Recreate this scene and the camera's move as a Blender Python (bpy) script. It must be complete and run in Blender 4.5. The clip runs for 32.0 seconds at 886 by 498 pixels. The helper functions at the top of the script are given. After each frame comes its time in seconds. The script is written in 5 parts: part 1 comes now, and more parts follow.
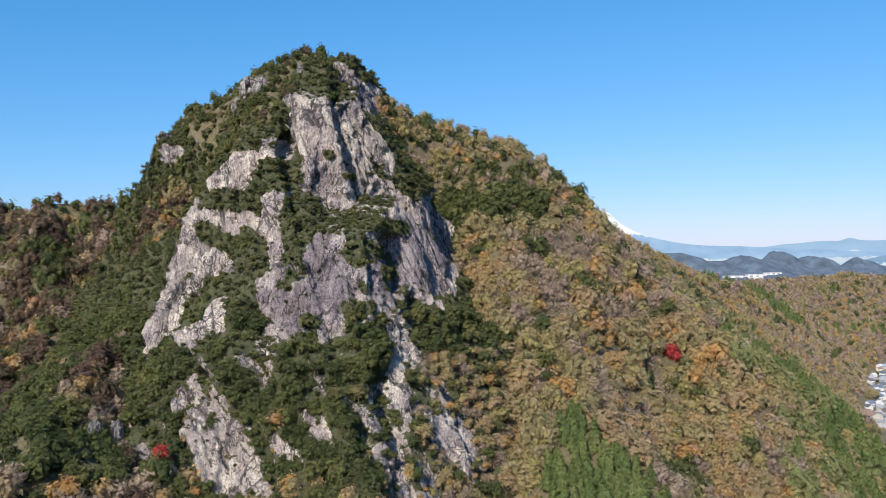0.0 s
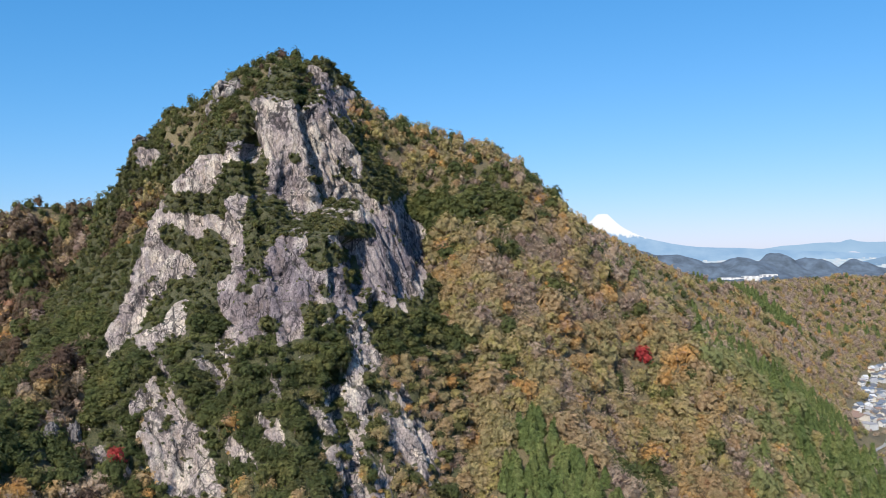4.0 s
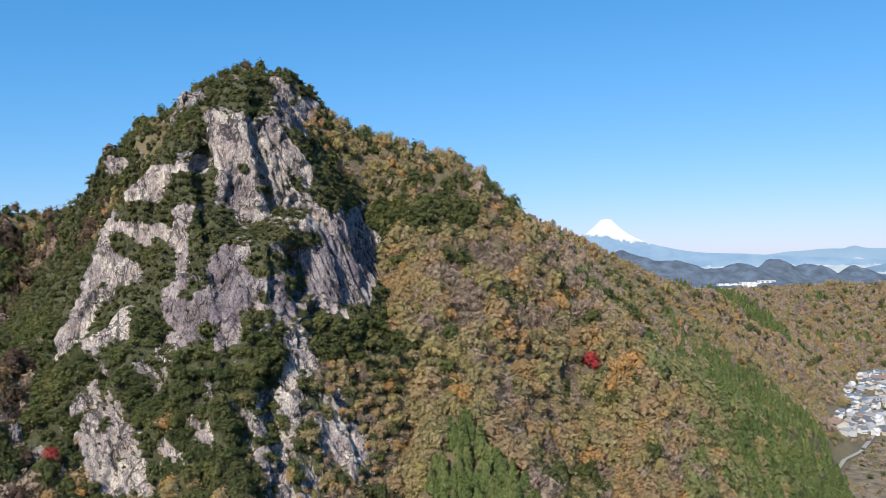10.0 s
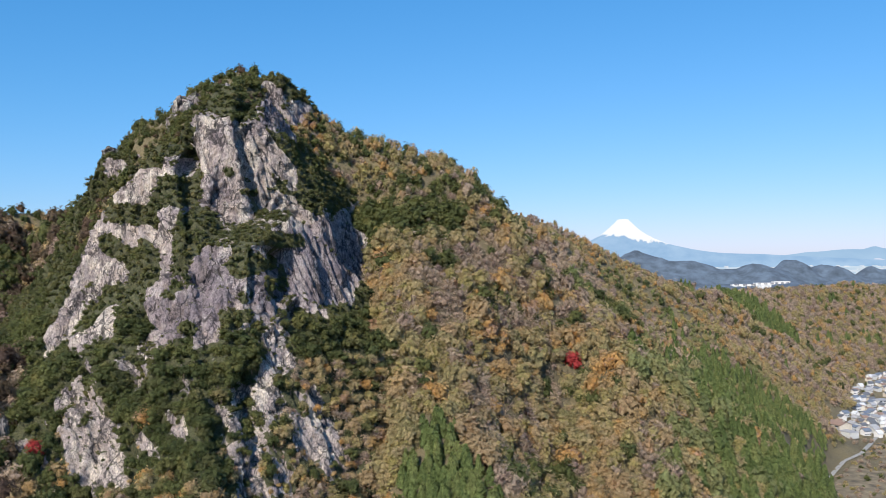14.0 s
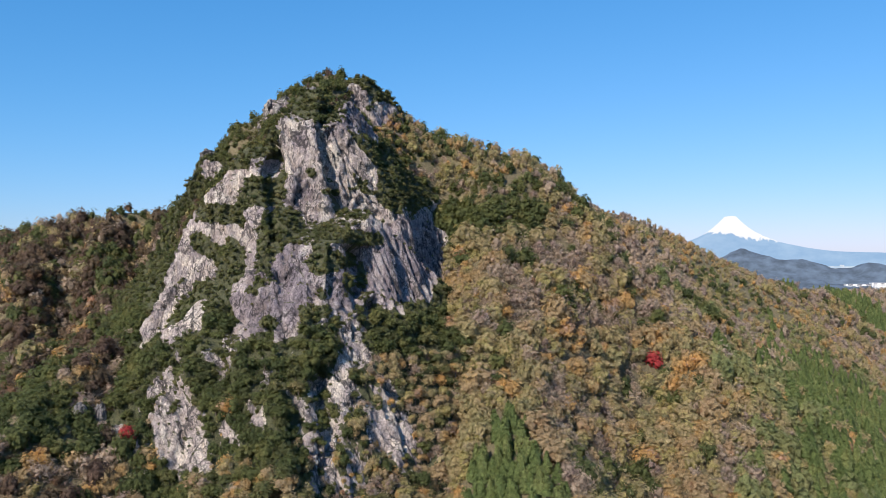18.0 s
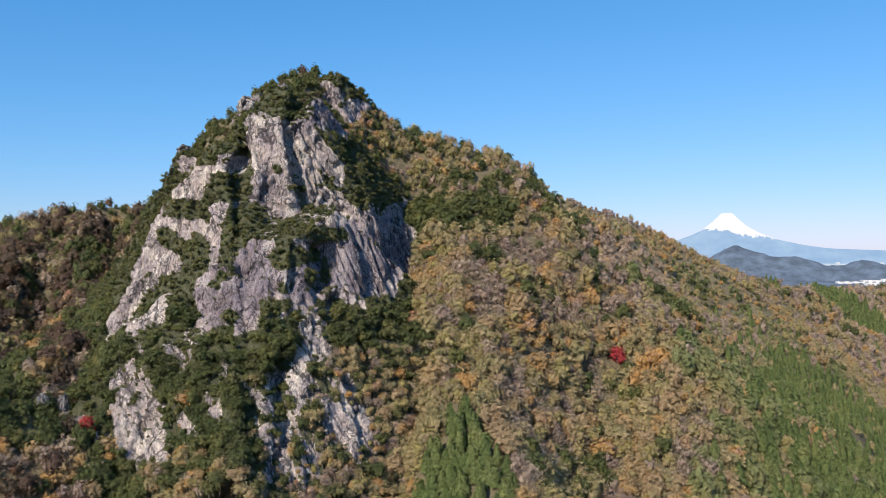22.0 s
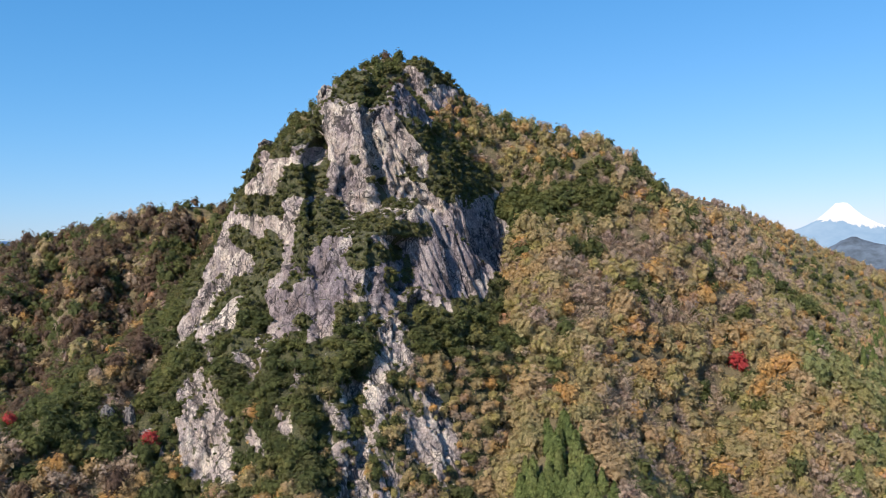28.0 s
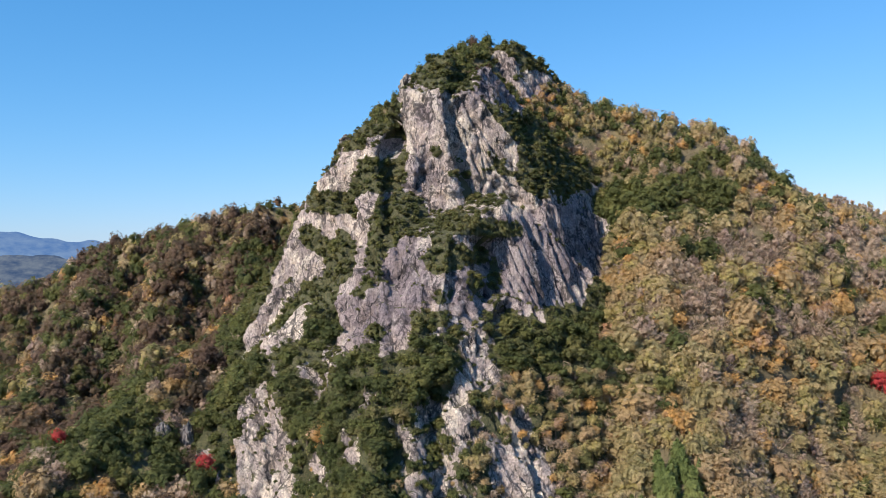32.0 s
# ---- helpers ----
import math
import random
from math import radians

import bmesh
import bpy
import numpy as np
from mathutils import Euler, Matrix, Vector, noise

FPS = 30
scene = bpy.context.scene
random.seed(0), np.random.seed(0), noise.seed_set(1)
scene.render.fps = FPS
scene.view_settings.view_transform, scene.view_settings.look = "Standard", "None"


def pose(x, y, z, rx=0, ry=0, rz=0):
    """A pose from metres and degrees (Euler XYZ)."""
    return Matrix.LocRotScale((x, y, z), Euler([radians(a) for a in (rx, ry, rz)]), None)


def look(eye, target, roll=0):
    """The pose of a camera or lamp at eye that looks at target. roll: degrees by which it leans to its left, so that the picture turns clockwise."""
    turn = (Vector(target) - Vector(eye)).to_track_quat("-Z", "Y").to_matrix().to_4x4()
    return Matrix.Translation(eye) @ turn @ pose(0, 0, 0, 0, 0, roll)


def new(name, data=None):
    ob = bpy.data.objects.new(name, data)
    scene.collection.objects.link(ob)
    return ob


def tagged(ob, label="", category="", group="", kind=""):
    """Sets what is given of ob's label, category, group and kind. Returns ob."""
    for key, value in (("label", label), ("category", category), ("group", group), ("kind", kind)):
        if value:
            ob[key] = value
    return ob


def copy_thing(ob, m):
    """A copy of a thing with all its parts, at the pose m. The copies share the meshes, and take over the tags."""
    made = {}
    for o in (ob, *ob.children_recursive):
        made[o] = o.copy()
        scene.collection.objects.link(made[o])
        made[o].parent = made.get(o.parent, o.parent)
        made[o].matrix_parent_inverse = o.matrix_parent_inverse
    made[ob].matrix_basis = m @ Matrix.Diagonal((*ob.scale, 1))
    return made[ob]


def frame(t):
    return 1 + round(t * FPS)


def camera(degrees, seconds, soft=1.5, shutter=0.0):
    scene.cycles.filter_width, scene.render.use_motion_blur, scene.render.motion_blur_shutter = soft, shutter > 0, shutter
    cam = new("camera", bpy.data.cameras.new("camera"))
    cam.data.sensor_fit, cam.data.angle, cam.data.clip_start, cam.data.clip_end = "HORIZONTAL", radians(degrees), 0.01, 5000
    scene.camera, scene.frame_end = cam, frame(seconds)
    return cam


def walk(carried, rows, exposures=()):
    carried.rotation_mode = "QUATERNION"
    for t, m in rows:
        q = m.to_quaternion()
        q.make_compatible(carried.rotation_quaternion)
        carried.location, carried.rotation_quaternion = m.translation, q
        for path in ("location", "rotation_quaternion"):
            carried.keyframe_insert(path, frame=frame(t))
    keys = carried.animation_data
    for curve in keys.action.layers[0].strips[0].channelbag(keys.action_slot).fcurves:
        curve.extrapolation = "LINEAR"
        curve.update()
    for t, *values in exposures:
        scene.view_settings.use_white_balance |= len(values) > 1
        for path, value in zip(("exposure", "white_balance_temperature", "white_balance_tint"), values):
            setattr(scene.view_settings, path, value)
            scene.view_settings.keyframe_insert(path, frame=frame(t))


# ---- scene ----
cam = camera(55.0, 32.0, soft=0.5)
PATH = [
    (0, (-0.65, -0.12, 184.69), (-0.42, 99.88, 185.84), -0.79),
    (0.5, (0.73, -0.10, 184.69), (0.98, 99.89, 185.83), -0.77),
    (1, (2.19, -0.13, 184.69), (2.45, 99.86, 185.83), -0.84),
    (1.5, (3.72, -0.20, 184.70), (4.04, 99.80, 185.83), -0.86),
    (2, (5.43, -0.28, 184.71), (5.71, 99.71, 185.87), -0.88),
    (2.5, (7.28, -0.41, 184.71), (7.50, 99.58, 185.92), -0.88),
    (3, (9.14, -0.61, 184.73), (9.32, 99.38, 186.00), -0.89),
    (3.5, (11.12, -0.89, 184.75), (11.22, 99.10, 186.07), -0.87),
    (5.5, (19.32, -2.87, 185.17), (19.10, 97.11, 186.73), -0.81),
    (6, (21.59, -3.47, 185.23), (21.23, 96.51, 186.83), -0.79),
    (6.5, (23.80, -4.17, 185.26), (23.33, 95.81, 186.96), -0.78),
    (7, (25.91, -4.94, 185.33), (25.40, 95.04, 187.09), -0.74),
    (7.5, (27.96, -5.74, 185.37), (27.37, 94.24, 187.19), -0.76),
    (8, (30.03, -6.52, 185.44), (29.38, 93.46, 187.31), -0.72),
    (8.5, (32.02, -7.34, 185.56), (31.23, 92.64, 187.45), -0.68),
    (9, (34.00, -8.40, 185.67), (33.17, 91.58, 187.57), -0.70),
    (9.5, (36.06, -9.57, 185.76), (35.19, 90.41, 187.67), -0.67),
    (10, (38.10, -10.69, 185.89), (37.17, 89.29, 187.79), -0.63),
    (10.5, (40.13, -11.79, 186.02), (39.16, 88.18, 187.90), -0.57),
    (11, (42.12, -12.87, 186.14), (41.13, 87.11, 188.00), -0.58),
    (11.5, (44.06, -13.98, 186.27), (42.94, 86.00, 188.15), -0.51),
    (12, (46.09, -14.98, 186.40), (44.70, 84.99, 188.28), -0.45),
    (12.5, (48.17, -15.94, 186.48), (46.52, 84.03, 188.34), -0.42),
    (13, (50.17, -16.85, 186.56), (48.38, 83.12, 188.41), -0.41),
    (13.5, (52.20, -17.65, 186.61), (50.09, 82.31, 188.45), -0.39),
    (14, (54.23, -18.36, 186.64), (51.02, 81.58, 188.46), -0.41),
    (14.5, (56.16, -18.99, 186.63), (51.71, 80.89, 188.43), -0.35),
    (16.5, (62.82, -21.02, 186.41), (54.81, 78.64, 188.18), -0.37),
    (17, (63.77, -21.22, 186.40), (54.06, 78.29, 188.11), -0.40),
    (17.5, (64.28, -21.44, 186.46), (51.50, 77.73, 188.14), -0.28),
    (18, (65.08, -21.80, 186.58), (49.97, 77.04, 188.21), -0.23),
    (18.5, (66.57, -22.32, 186.70), (50.81, 76.42, 188.25), -0.07),
    (19, (68.60, -22.99, 186.78), (53.34, 75.83, 188.25), -0.13),
    (19.5, (70.89, -23.71, 186.82), (55.73, 75.12, 188.22), -0.10),
    (20, (73.18, -24.41, 186.83), (58.25, 74.45, 188.20), -0.10),
    (20.5, (75.38, -25.06, 186.81), (60.60, 73.83, 188.09), -0.10),
    (21, (77.40, -25.48, 186.76), (62.51, 73.40, 187.96), -0.11),
    (21.5, (79.25, -25.48, 186.71), (64.19, 73.38, 187.84), -0.02),
    (22, (80.85, -25.05, 186.65), (65.79, 73.81, 187.74), 0.04),
    (22.5, (82.16, -24.15, 186.60), (67.11, 74.70, 187.65), 0.08),
    (23, (82.85, -22.81, 186.56), (67.84, 76.05, 187.50), 0.14),
    (23.5, (82.74, -21.16, 186.56), (67.50, 77.67, 187.38), 0.13),
    (24, (82.10, -19.06, 186.61), (65.37, 79.53, 187.36), 0.11),
    (24.5, (81.32, -16.48, 186.65), (63.77, 81.96, 187.36), 0.12),
    (25, (80.45, -13.46, 186.72), (61.64, 84.75, 187.36), 0.03),
    (25.5, (79.57, -10.13, 186.74), (59.15, 87.76, 187.43), 0.06),
    (26, (78.83, -6.55, 186.73), (57.29, 91.10, 187.39), -0.01),
    (26.5, (78.33, -2.69, 186.70), (54.78, 94.49, 187.37), -0.07),
    (28.5, (76.42, 13.31, 186.77), (50.05, 109.77, 187.52), -0.74),
    (29, (75.94, 17.49, 186.77), (50.55, 114.21, 187.53), -0.78),
    (29.5, (75.35, 21.86, 186.77), (48.66, 118.22, 187.59), -0.79),
    (30, (74.52, 26.31, 186.81), (46.98, 122.44, 187.69), -0.73),
    (30.5, (73.28, 30.71, 186.84), (44.31, 126.42, 187.72), -0.87),
    (31, (71.79, 35.12, 186.88), (39.68, 129.83, 187.84), -0.81),
    (31.5, (70.23, 39.58, 186.91), (35.73, 133.44, 187.91), -0.75),
    (32, (68.67, 44.07, 186.95), (31.85, 137.04, 188.05), -0.69),
]
walk(cam, [(t, look(eye, target, roll)) for t, eye, target, roll in PATH],
     exposures=[(0, 0.44, 6500, 10), (13, 0.44, 6500, 10), (20, 0.45, 6600, 13), (27, 0.53, 6850, 13), (32, 0.65, 6950, 13)])

# ==== world, sun, exposure ====
SUN_AZ = radians(204.0)      # compass-like, clockwise from +y: behind the camera to its left
SUN_EL = radians(37.0)
to_sun = Vector((math.sin(SUN_AZ) * math.cos(SUN_EL), math.cos(SUN_AZ) * math.cos(SUN_EL), math.sin(SUN_EL)))
world = bpy.data.worlds.new("sky")
scene.world = world
world.use_nodes = True
wn = world.node_tree
sky = wn.nodes.new("ShaderNodeTexSky")
sky.sky_type = "NISHITA"
sky.sun_disc = False
sky.sun_elevation, sky.sun_rotation = SUN_EL, SUN_AZ
sky.altitude, sky.air_density, sky.dust_density, sky.ozone_density = 200, 1.0, 0.3, 2.5
tint = wn.nodes.new("ShaderNodeMix")
tint.data_type, tint.blend_type = "RGBA", "MULTIPLY"
tint.inputs[0].default_value, tint.inputs[7].default_value = 1.0, (0.71, 0.94, 1.22, 1)
wn.links.new(sky.outputs[0], tint.inputs[6])
parts, whole = wn.nodes.new("ShaderNodeSeparateColor"), wn.nodes.new("ShaderNodeCombineColor")
wn.links.new(tint.outputs[2], parts.inputs[0])
for k, (power, gain) in enumerate(((1.3, 0.53), (0.75, 1.31), (0.62, 2.10))):
    bend, scaled = wn.nodes.new("ShaderNodeMath"), wn.nodes.new("ShaderNodeMath")
    bend.operation, scaled.operation = "POWER", "MULTIPLY"
    bend.inputs[1].default_value, scaled.inputs[1].default_value = power, gain
    wn.links.new(parts.outputs[k], bend.inputs[0])
    wn.links.new(bend.outputs[0], scaled.inputs[0])
    wn.links.new(scaled.outputs[0], whole.inputs[k])
wn.links.new(whole.outputs[0], wn.nodes["Background"].inputs[0])
wn.nodes["Background"].inputs[1].default_value = 0.092
sun = new("sun", bpy.data.lights.new("sun", "SUN"))
sun.data.energy, sun.data.angle, sun.data.color = 5.0, radians(0.5), (1.0, 0.93, 0.82)
sun.matrix_world = look((0, 0, 900), Vector((0, 0, 900)) - to_sun)


# ==== noise ====
def hash3(ix, iy, iz, seed=0):
    h = (ix.astype(np.int64) * 374761393 + iy.astype(np.int64) * 668265263 + iz.astype(np.int64) * 2147483647 + seed * 1274126177) & 0xFFFFFFFF
    h = ((h ^ (h >> 13)) * 1274126177) & 0xFFFFFFFF
    h = ((h ^ (h >> 16)) * 2246822519) & 0xFFFFFFFF
    return ((h ^ (h >> 15)) & 0xFFFFFF) / float(0xFFFFFF)


def vnoise(x, y, z=None, seed=0):
    """Smooth value noise from -1 to 1."""
    x, y = np.asarray(x, float), np.asarray(y, float)
    z = np.zeros_like(x) if z is None else np.asarray(z, float)
    ix, iy, iz = np.floor(x), np.floor(y), np.floor(z)
    u, v, w = (a * a * a * (a * (a * 6 - 15) + 10) for a in (x - ix, y - iy, z - iz))
    out = 0
    for a in (0, 1):
        for b in (0, 1):
            for c in (0, 1):
                k = (u if a else 1 - u) * (v if b else 1 - v) * (w if c else 1 - w)
                out = out + k * hash3(ix + a, iy + b, iz + c, seed)
    return out * 2 - 1


def fbm(x, y, z=None, octaves=4, seed=0):
    total, amp = 0, 1.0
    for o in range(octaves):
        f = 2.03 ** o
        total = total + amp * vnoise(x * f, y * f, None if z is None else z * f, seed + o * 7)
        amp *= 0.5
    return total / 1.8


def cells(x, y, z, seed=0):
    """Distance to the nearest and second nearest random seed, a random value of the nearest and the lean of its face."""
    ix, iy, iz = np.floor(x), np.floor(y), np.floor(z)
    d1, d2, who, tilt = np.full(x.shape, 9.0), np.full(x.shape, 9.0), np.zeros(x.shape), np.zeros(x.shape)
    for a in (-1, 0, 1):
        for b in (-1, 0, 1):
            for c in (-1, 0, 1):
                cx, cy, cz = ix + a, iy + b, iz + c
                ox, oy, oz = (x - cx - hash3(cx, cy, cz, seed), y - cy - hash3(cx, cy, cz, seed + 1), z - cz - hash3(cx, cy, cz, seed + 2))
                d = np.sqrt(ox * ox + oy * oy + oz * oz)
                near = d < d1
                d2 = np.where(near, d1, np.minimum(d2, d))
                who = np.where(near, hash3(cx, cy, cz, seed + 3), who)
                tilt = np.where(near, (hash3(cx, cy, cz, seed + 4) - 0.5) * ox + (hash3(cx, cy, cz, seed + 5) - 0.5) * oz, tilt)
                d1 = np.where(near, d, d1)
    return d1, d2, who, 2 * tilt


def ramp(v, a, b):
    t = np.clip((v - a) / (b - a), 0, 1)
    return t * t * (3 - 2 * t)


# ==== the lie of the land ====
# crest lines: points (x, y, z), fall of the flanks, roundness of the crest, and a steep end where there is one
MAIN_CRESTS = [
    ([(-152, 460, 242), (-147, 462, 255), (-139, 464, 268), (-125, 460, 274), (-110, 452, 279), (-98, 446, 280), (-85, 438, 282), (-70, 437, 289.5), (-54, 441, 284), (-38, 446, 272), (-22, 452, 263), (-8, 455, 258), (14, 461, 250), (30, 465, 248), (38, 464, 242), (46, 464, 235), (60, 478, 231), (67, 482, 220), (74, 492, 209), (88, 545, 213), (104, 595, 205), (115, 680, 205), (128, 795, 217), (154, 800, 211), (181, 800, 199), (206, 810, 186), (240, 860, 170), (272, 905, 162), (340, 985, 143), (430, 1050, 92)], 0.92, 9, ((-148, 458, 246), 2.0, -145), ((-154, 464, 246), 2.6, 165)),
]
SPUR_CRESTS = [
    ([(40, 775, 248), (74, 780, 242), (101, 790, 233), (128, 795, 222)], 0.8, 12),
    ([(30, 455, 238), (28, 389, 193), (47, 326, 146), (56, 260, 122), (64, 180, 88)], 0.9, 14),
    ([(190, 540, 122), (252, 600, 88), (294, 662, 62), (328, 718, 40)], 1.1, 10),
    ([(-68, 437, 288), (-60, 380, 270), (-50, 356, 256), (-49, 348, 250)], 2.0, 8),
    ([(-86, 434, 280), (-86, 412, 267), (-79, 370, 249), (-75, 345, 238), (-78, 325, 222)], 2.1, 5),
    ([(-84, 244, 127), (-83, 235, 125)], 1.7, 3),
]
WEST_CRESTS = [
    ([(-140, 470, 182), (-200, 520, 218), (-237, 515, 221), (-300, 545, 209), (-390, 560, 197), (-520, 600, 160), (-640, 700, 150), (-900, 950, 140)], 0.62, 16),
    ([(-237, 515, 219), (-205, 462, 184), (-184, 400, 166), (-176, 354, 157), (-188, 300, 128)], 0.75, 12),
    ([(-330, 540, 206), (-300, 440, 160), (-290, 340, 110)], 0.75, 12),
    ([(-98, 328, 163), (-116, 297, 154), (-121, 270, 148), (-119, 240, 137), (-123, 200, 120), (-132, 150, 94)], 0.85, 9),
    ([(190, 1020, 140), (340, 1200, 143), (520, 1420, 132), (740, 1570, 138), (1000, 1600, 138), (1400, 1700, 125)], 0.62, 40),
]
EAST_CRESTS = [
    ([(340, 1200, 138), (380, 1100, 105), (420, 1020, 60)], 0.7, 22),
    ([(520, 1420, 138), (556, 1330, 100), (590, 1280, 45)], 0.7, 22),
    ([(740, 1570, 140), (772, 1470, 100), (790, 1400, 45)], 0.7, 22),
    ([(630, 1500, 130), (664, 1420, 95), (690, 1370, 40)], 0.8, 18),
]
CRESTS = MAIN_CRESTS + SPUR_CRESTS + WEST_CRESTS + EAST_CRESTS
# gullies: line, depth, half width
GULLIES = [
    ([(80, 478), (80, 452), (88, 438), (104, 424)], 15, 12),
    ([(-6, 410), (-1, 365), (3, 310), (9, 270), (16, 200)], 30, 17),
    ([(96, 390), (106, 364)], 6, 13),
    ([(92, 350), (85, 326), (96, 240)], 26, 24),
    ([(-118, 430), (-115, 400), (-116, 372), (-118, 350)], 42, 15),
    ([(-262, 500), (-225, 440), (-190, 385), (-165, 340)], 19, 13),
    ([(-330, 500), (-275, 425), (-225, 360), (-185, 305)], 22, 16),
    ([(-390, 480), (-340, 420), (-290, 370)], 18, 16),
    ([(-220, 500), (-188, 450), (-165, 400)], 14, 11),
    ([(98, 486), (116, 474), (144, 458), (180, 445), (225, 430)], 32, 27),
    ([(150, 620), (190, 590), (230, 560)], 12, 22),
    ([(180, 478), (200, 500), (235, 515)], 16, 22),
]
FLOOR = 18.0


def crest(x, y, pts, fall, round_, *cuts):
    best = np.full(x.shape, -1e9)
    for (ax, ay, az), (bx, by, bz) in zip(pts, pts[1:]):
        dx, dy = bx - ax, by - ay
        t = np.clip(((x - ax) * dx + (y - ay) * dy) / (dx * dx + dy * dy), 0, 1)
        d = np.hypot(x - ax - t * dx, y - ay - t * dy)
        best = np.maximum(best, az + t * (bz - az) - fall * (np.sqrt(d * d + round_ * round_) - round_))
    for cut in cuts:
        best = np.minimum(best, plane(x, y, *cut))
    return best


def plane(x, y, at, slope, toward):
    """A plane through the point at, which falls by slope in the direction toward (degrees, anticlockwise from +x)."""
    a = radians(toward)
    return at[2] - slope * ((x - at[0]) * math.cos(a) + (y - at[1]) * math.sin(a))


# crags: each the lowest of some planes (point, fall, direction of the fall)
MAIN_CRAGS = [
    # the tall slab under the summit, which stands proud
    [((-40, 323, 243), 0.9, -80), ((-41, 318, 222), 3.6, -92), ((-36.5, 320, 226), 4.2, 0), ((-62, 325, 238), 2.6, 180), ((-40, 350, 262), 0.6, 90)],
    # the slab beside it, set back and turned to the south-east
    [((-34, 330, 243), 0.9, -80), ((-30, 332, 225), 5.0, -50), ((-20, 342, 226), 2.2, -8), ((-44, 332, 236), 2.5, 180), ((-30, 356, 258), 0.6, 90)],
    # the domed foot of that slab and the fluted eastern wall
    [((-24, 331.5, 212.5), 1.15, -52), ((-14.3, 327, 186), 1.9, -64), ((-7, 339, 191), 4.5, -20), ((-5, 352, 196), 3.2, 4), ((-34, 330, 210), 1.6, 180), ((-20, 360, 226), 0.8, 90)],
    # the western shoulder
    [((-66, 305, 223), 0.8, -80), ((-80, 312, 223), 1.3, 180), ((-68, 307, 217), 2.1, -112), ((-89, 312, 210), 2.4, -165), ((-50, 312, 214), 1.6, -30), ((-70, 330, 232), 0.5, 90)],
]
SPUR_CRAGS = [
    # the middle step with the pinnacles
    [((-40, 296, 195), 0.5, -85), ((-42, 283, 178), 1.4, -95), ((-21, 300, 189), 2.4, -25), ((-64, 292, 196), 1.4, -140), ((-40, 330, 206), 1.0, 80)],
    # the western foot
    [((-80, 302, 186), 0.6, -85), ((-80, 303, 183), 1.25, -115), ((-97, 304, 168), 2.2, -165), ((-60, 300, 186), 1.2, -10), ((-80, 330, 198), 1.0, 90)],
    # the lower western rock, set back
    [((-112, 325, 178), 0.8, -90), ((-112, 318, 174), 2.0, -100), ((-124, 335, 166), 2.2, -170), ((-100, 325, 182), 1.5, 0), ((-112, 345, 185), 0.8, 90)],
]
WEST_CRAGS = [
    # the bushy apron
    [((-40, 272, 160), 0.6, -85), ((-42, 268, 164), 1.35, -92), ((-13, 277, 156), 1.5, -40), ((-74, 266, 150), 1.5, -150), ((-40, 300, 175), 1.0, 90)],
    # the lowest buttresses
    [((-60, 250, 132), 1.1, -90), ((-60, 247, 129), 1.8, -95), ((-80, 250, 122), 1.6, -165), ((-44, 250, 126), 1.5, -20), ((-60, 280, 145), 1.0, 90)],
    [((-10, 268, 136), 0.9, -80), ((-8, 266, 134), 1.5, -75), ((2, 272, 131), 1.7, -15), ((-24, 264, 136), 1.3, -160), ((-10, 300, 146), 1.0, 90)],
]
EAST_CRAGS = [
    # the far western arm of the summit
    [((-142, 460, 252), 0.35, -60), ((-142, 440, 241), 1.9, -90), ((-152, 455, 238), 2.6, -170), ((-134, 445, 250), 0.9, 10), ((-142, 480, 258), 0.6, 90), ((-138, 460, 257), 0.95, 180)],
    # the rock rim west of the summit
    [((-87, 410, 273), 0.5, -90), ((-87, 405, 270), 2.4, -95), ((-92, 412, 267), 2.6, -172), ((-83, 412, 271), 1.5, 0), ((-87, 424, 274), 0.8, 90)],
    # the dark rock east of the summit
    [((-46, 416, 281), 0.7, -80), ((-46, 413, 275), 2.6, -80), ((-35, 418, 266), 2.4, -14), ((-54, 416, 277), 1.6, 180), ((-46, 426, 285), 0.6, 90)],
]
CRAGS = MAIN_CRAGS + SPUR_CRAGS + WEST_CRAGS + EAST_CRAGS


def lane_x(y):
    """Where the valley lane runs, along the foot of the mountain."""
    return np.interp(y, [560, 596, 643, 709, 740, 801], [285, 302, 324, 366, 395, 434])


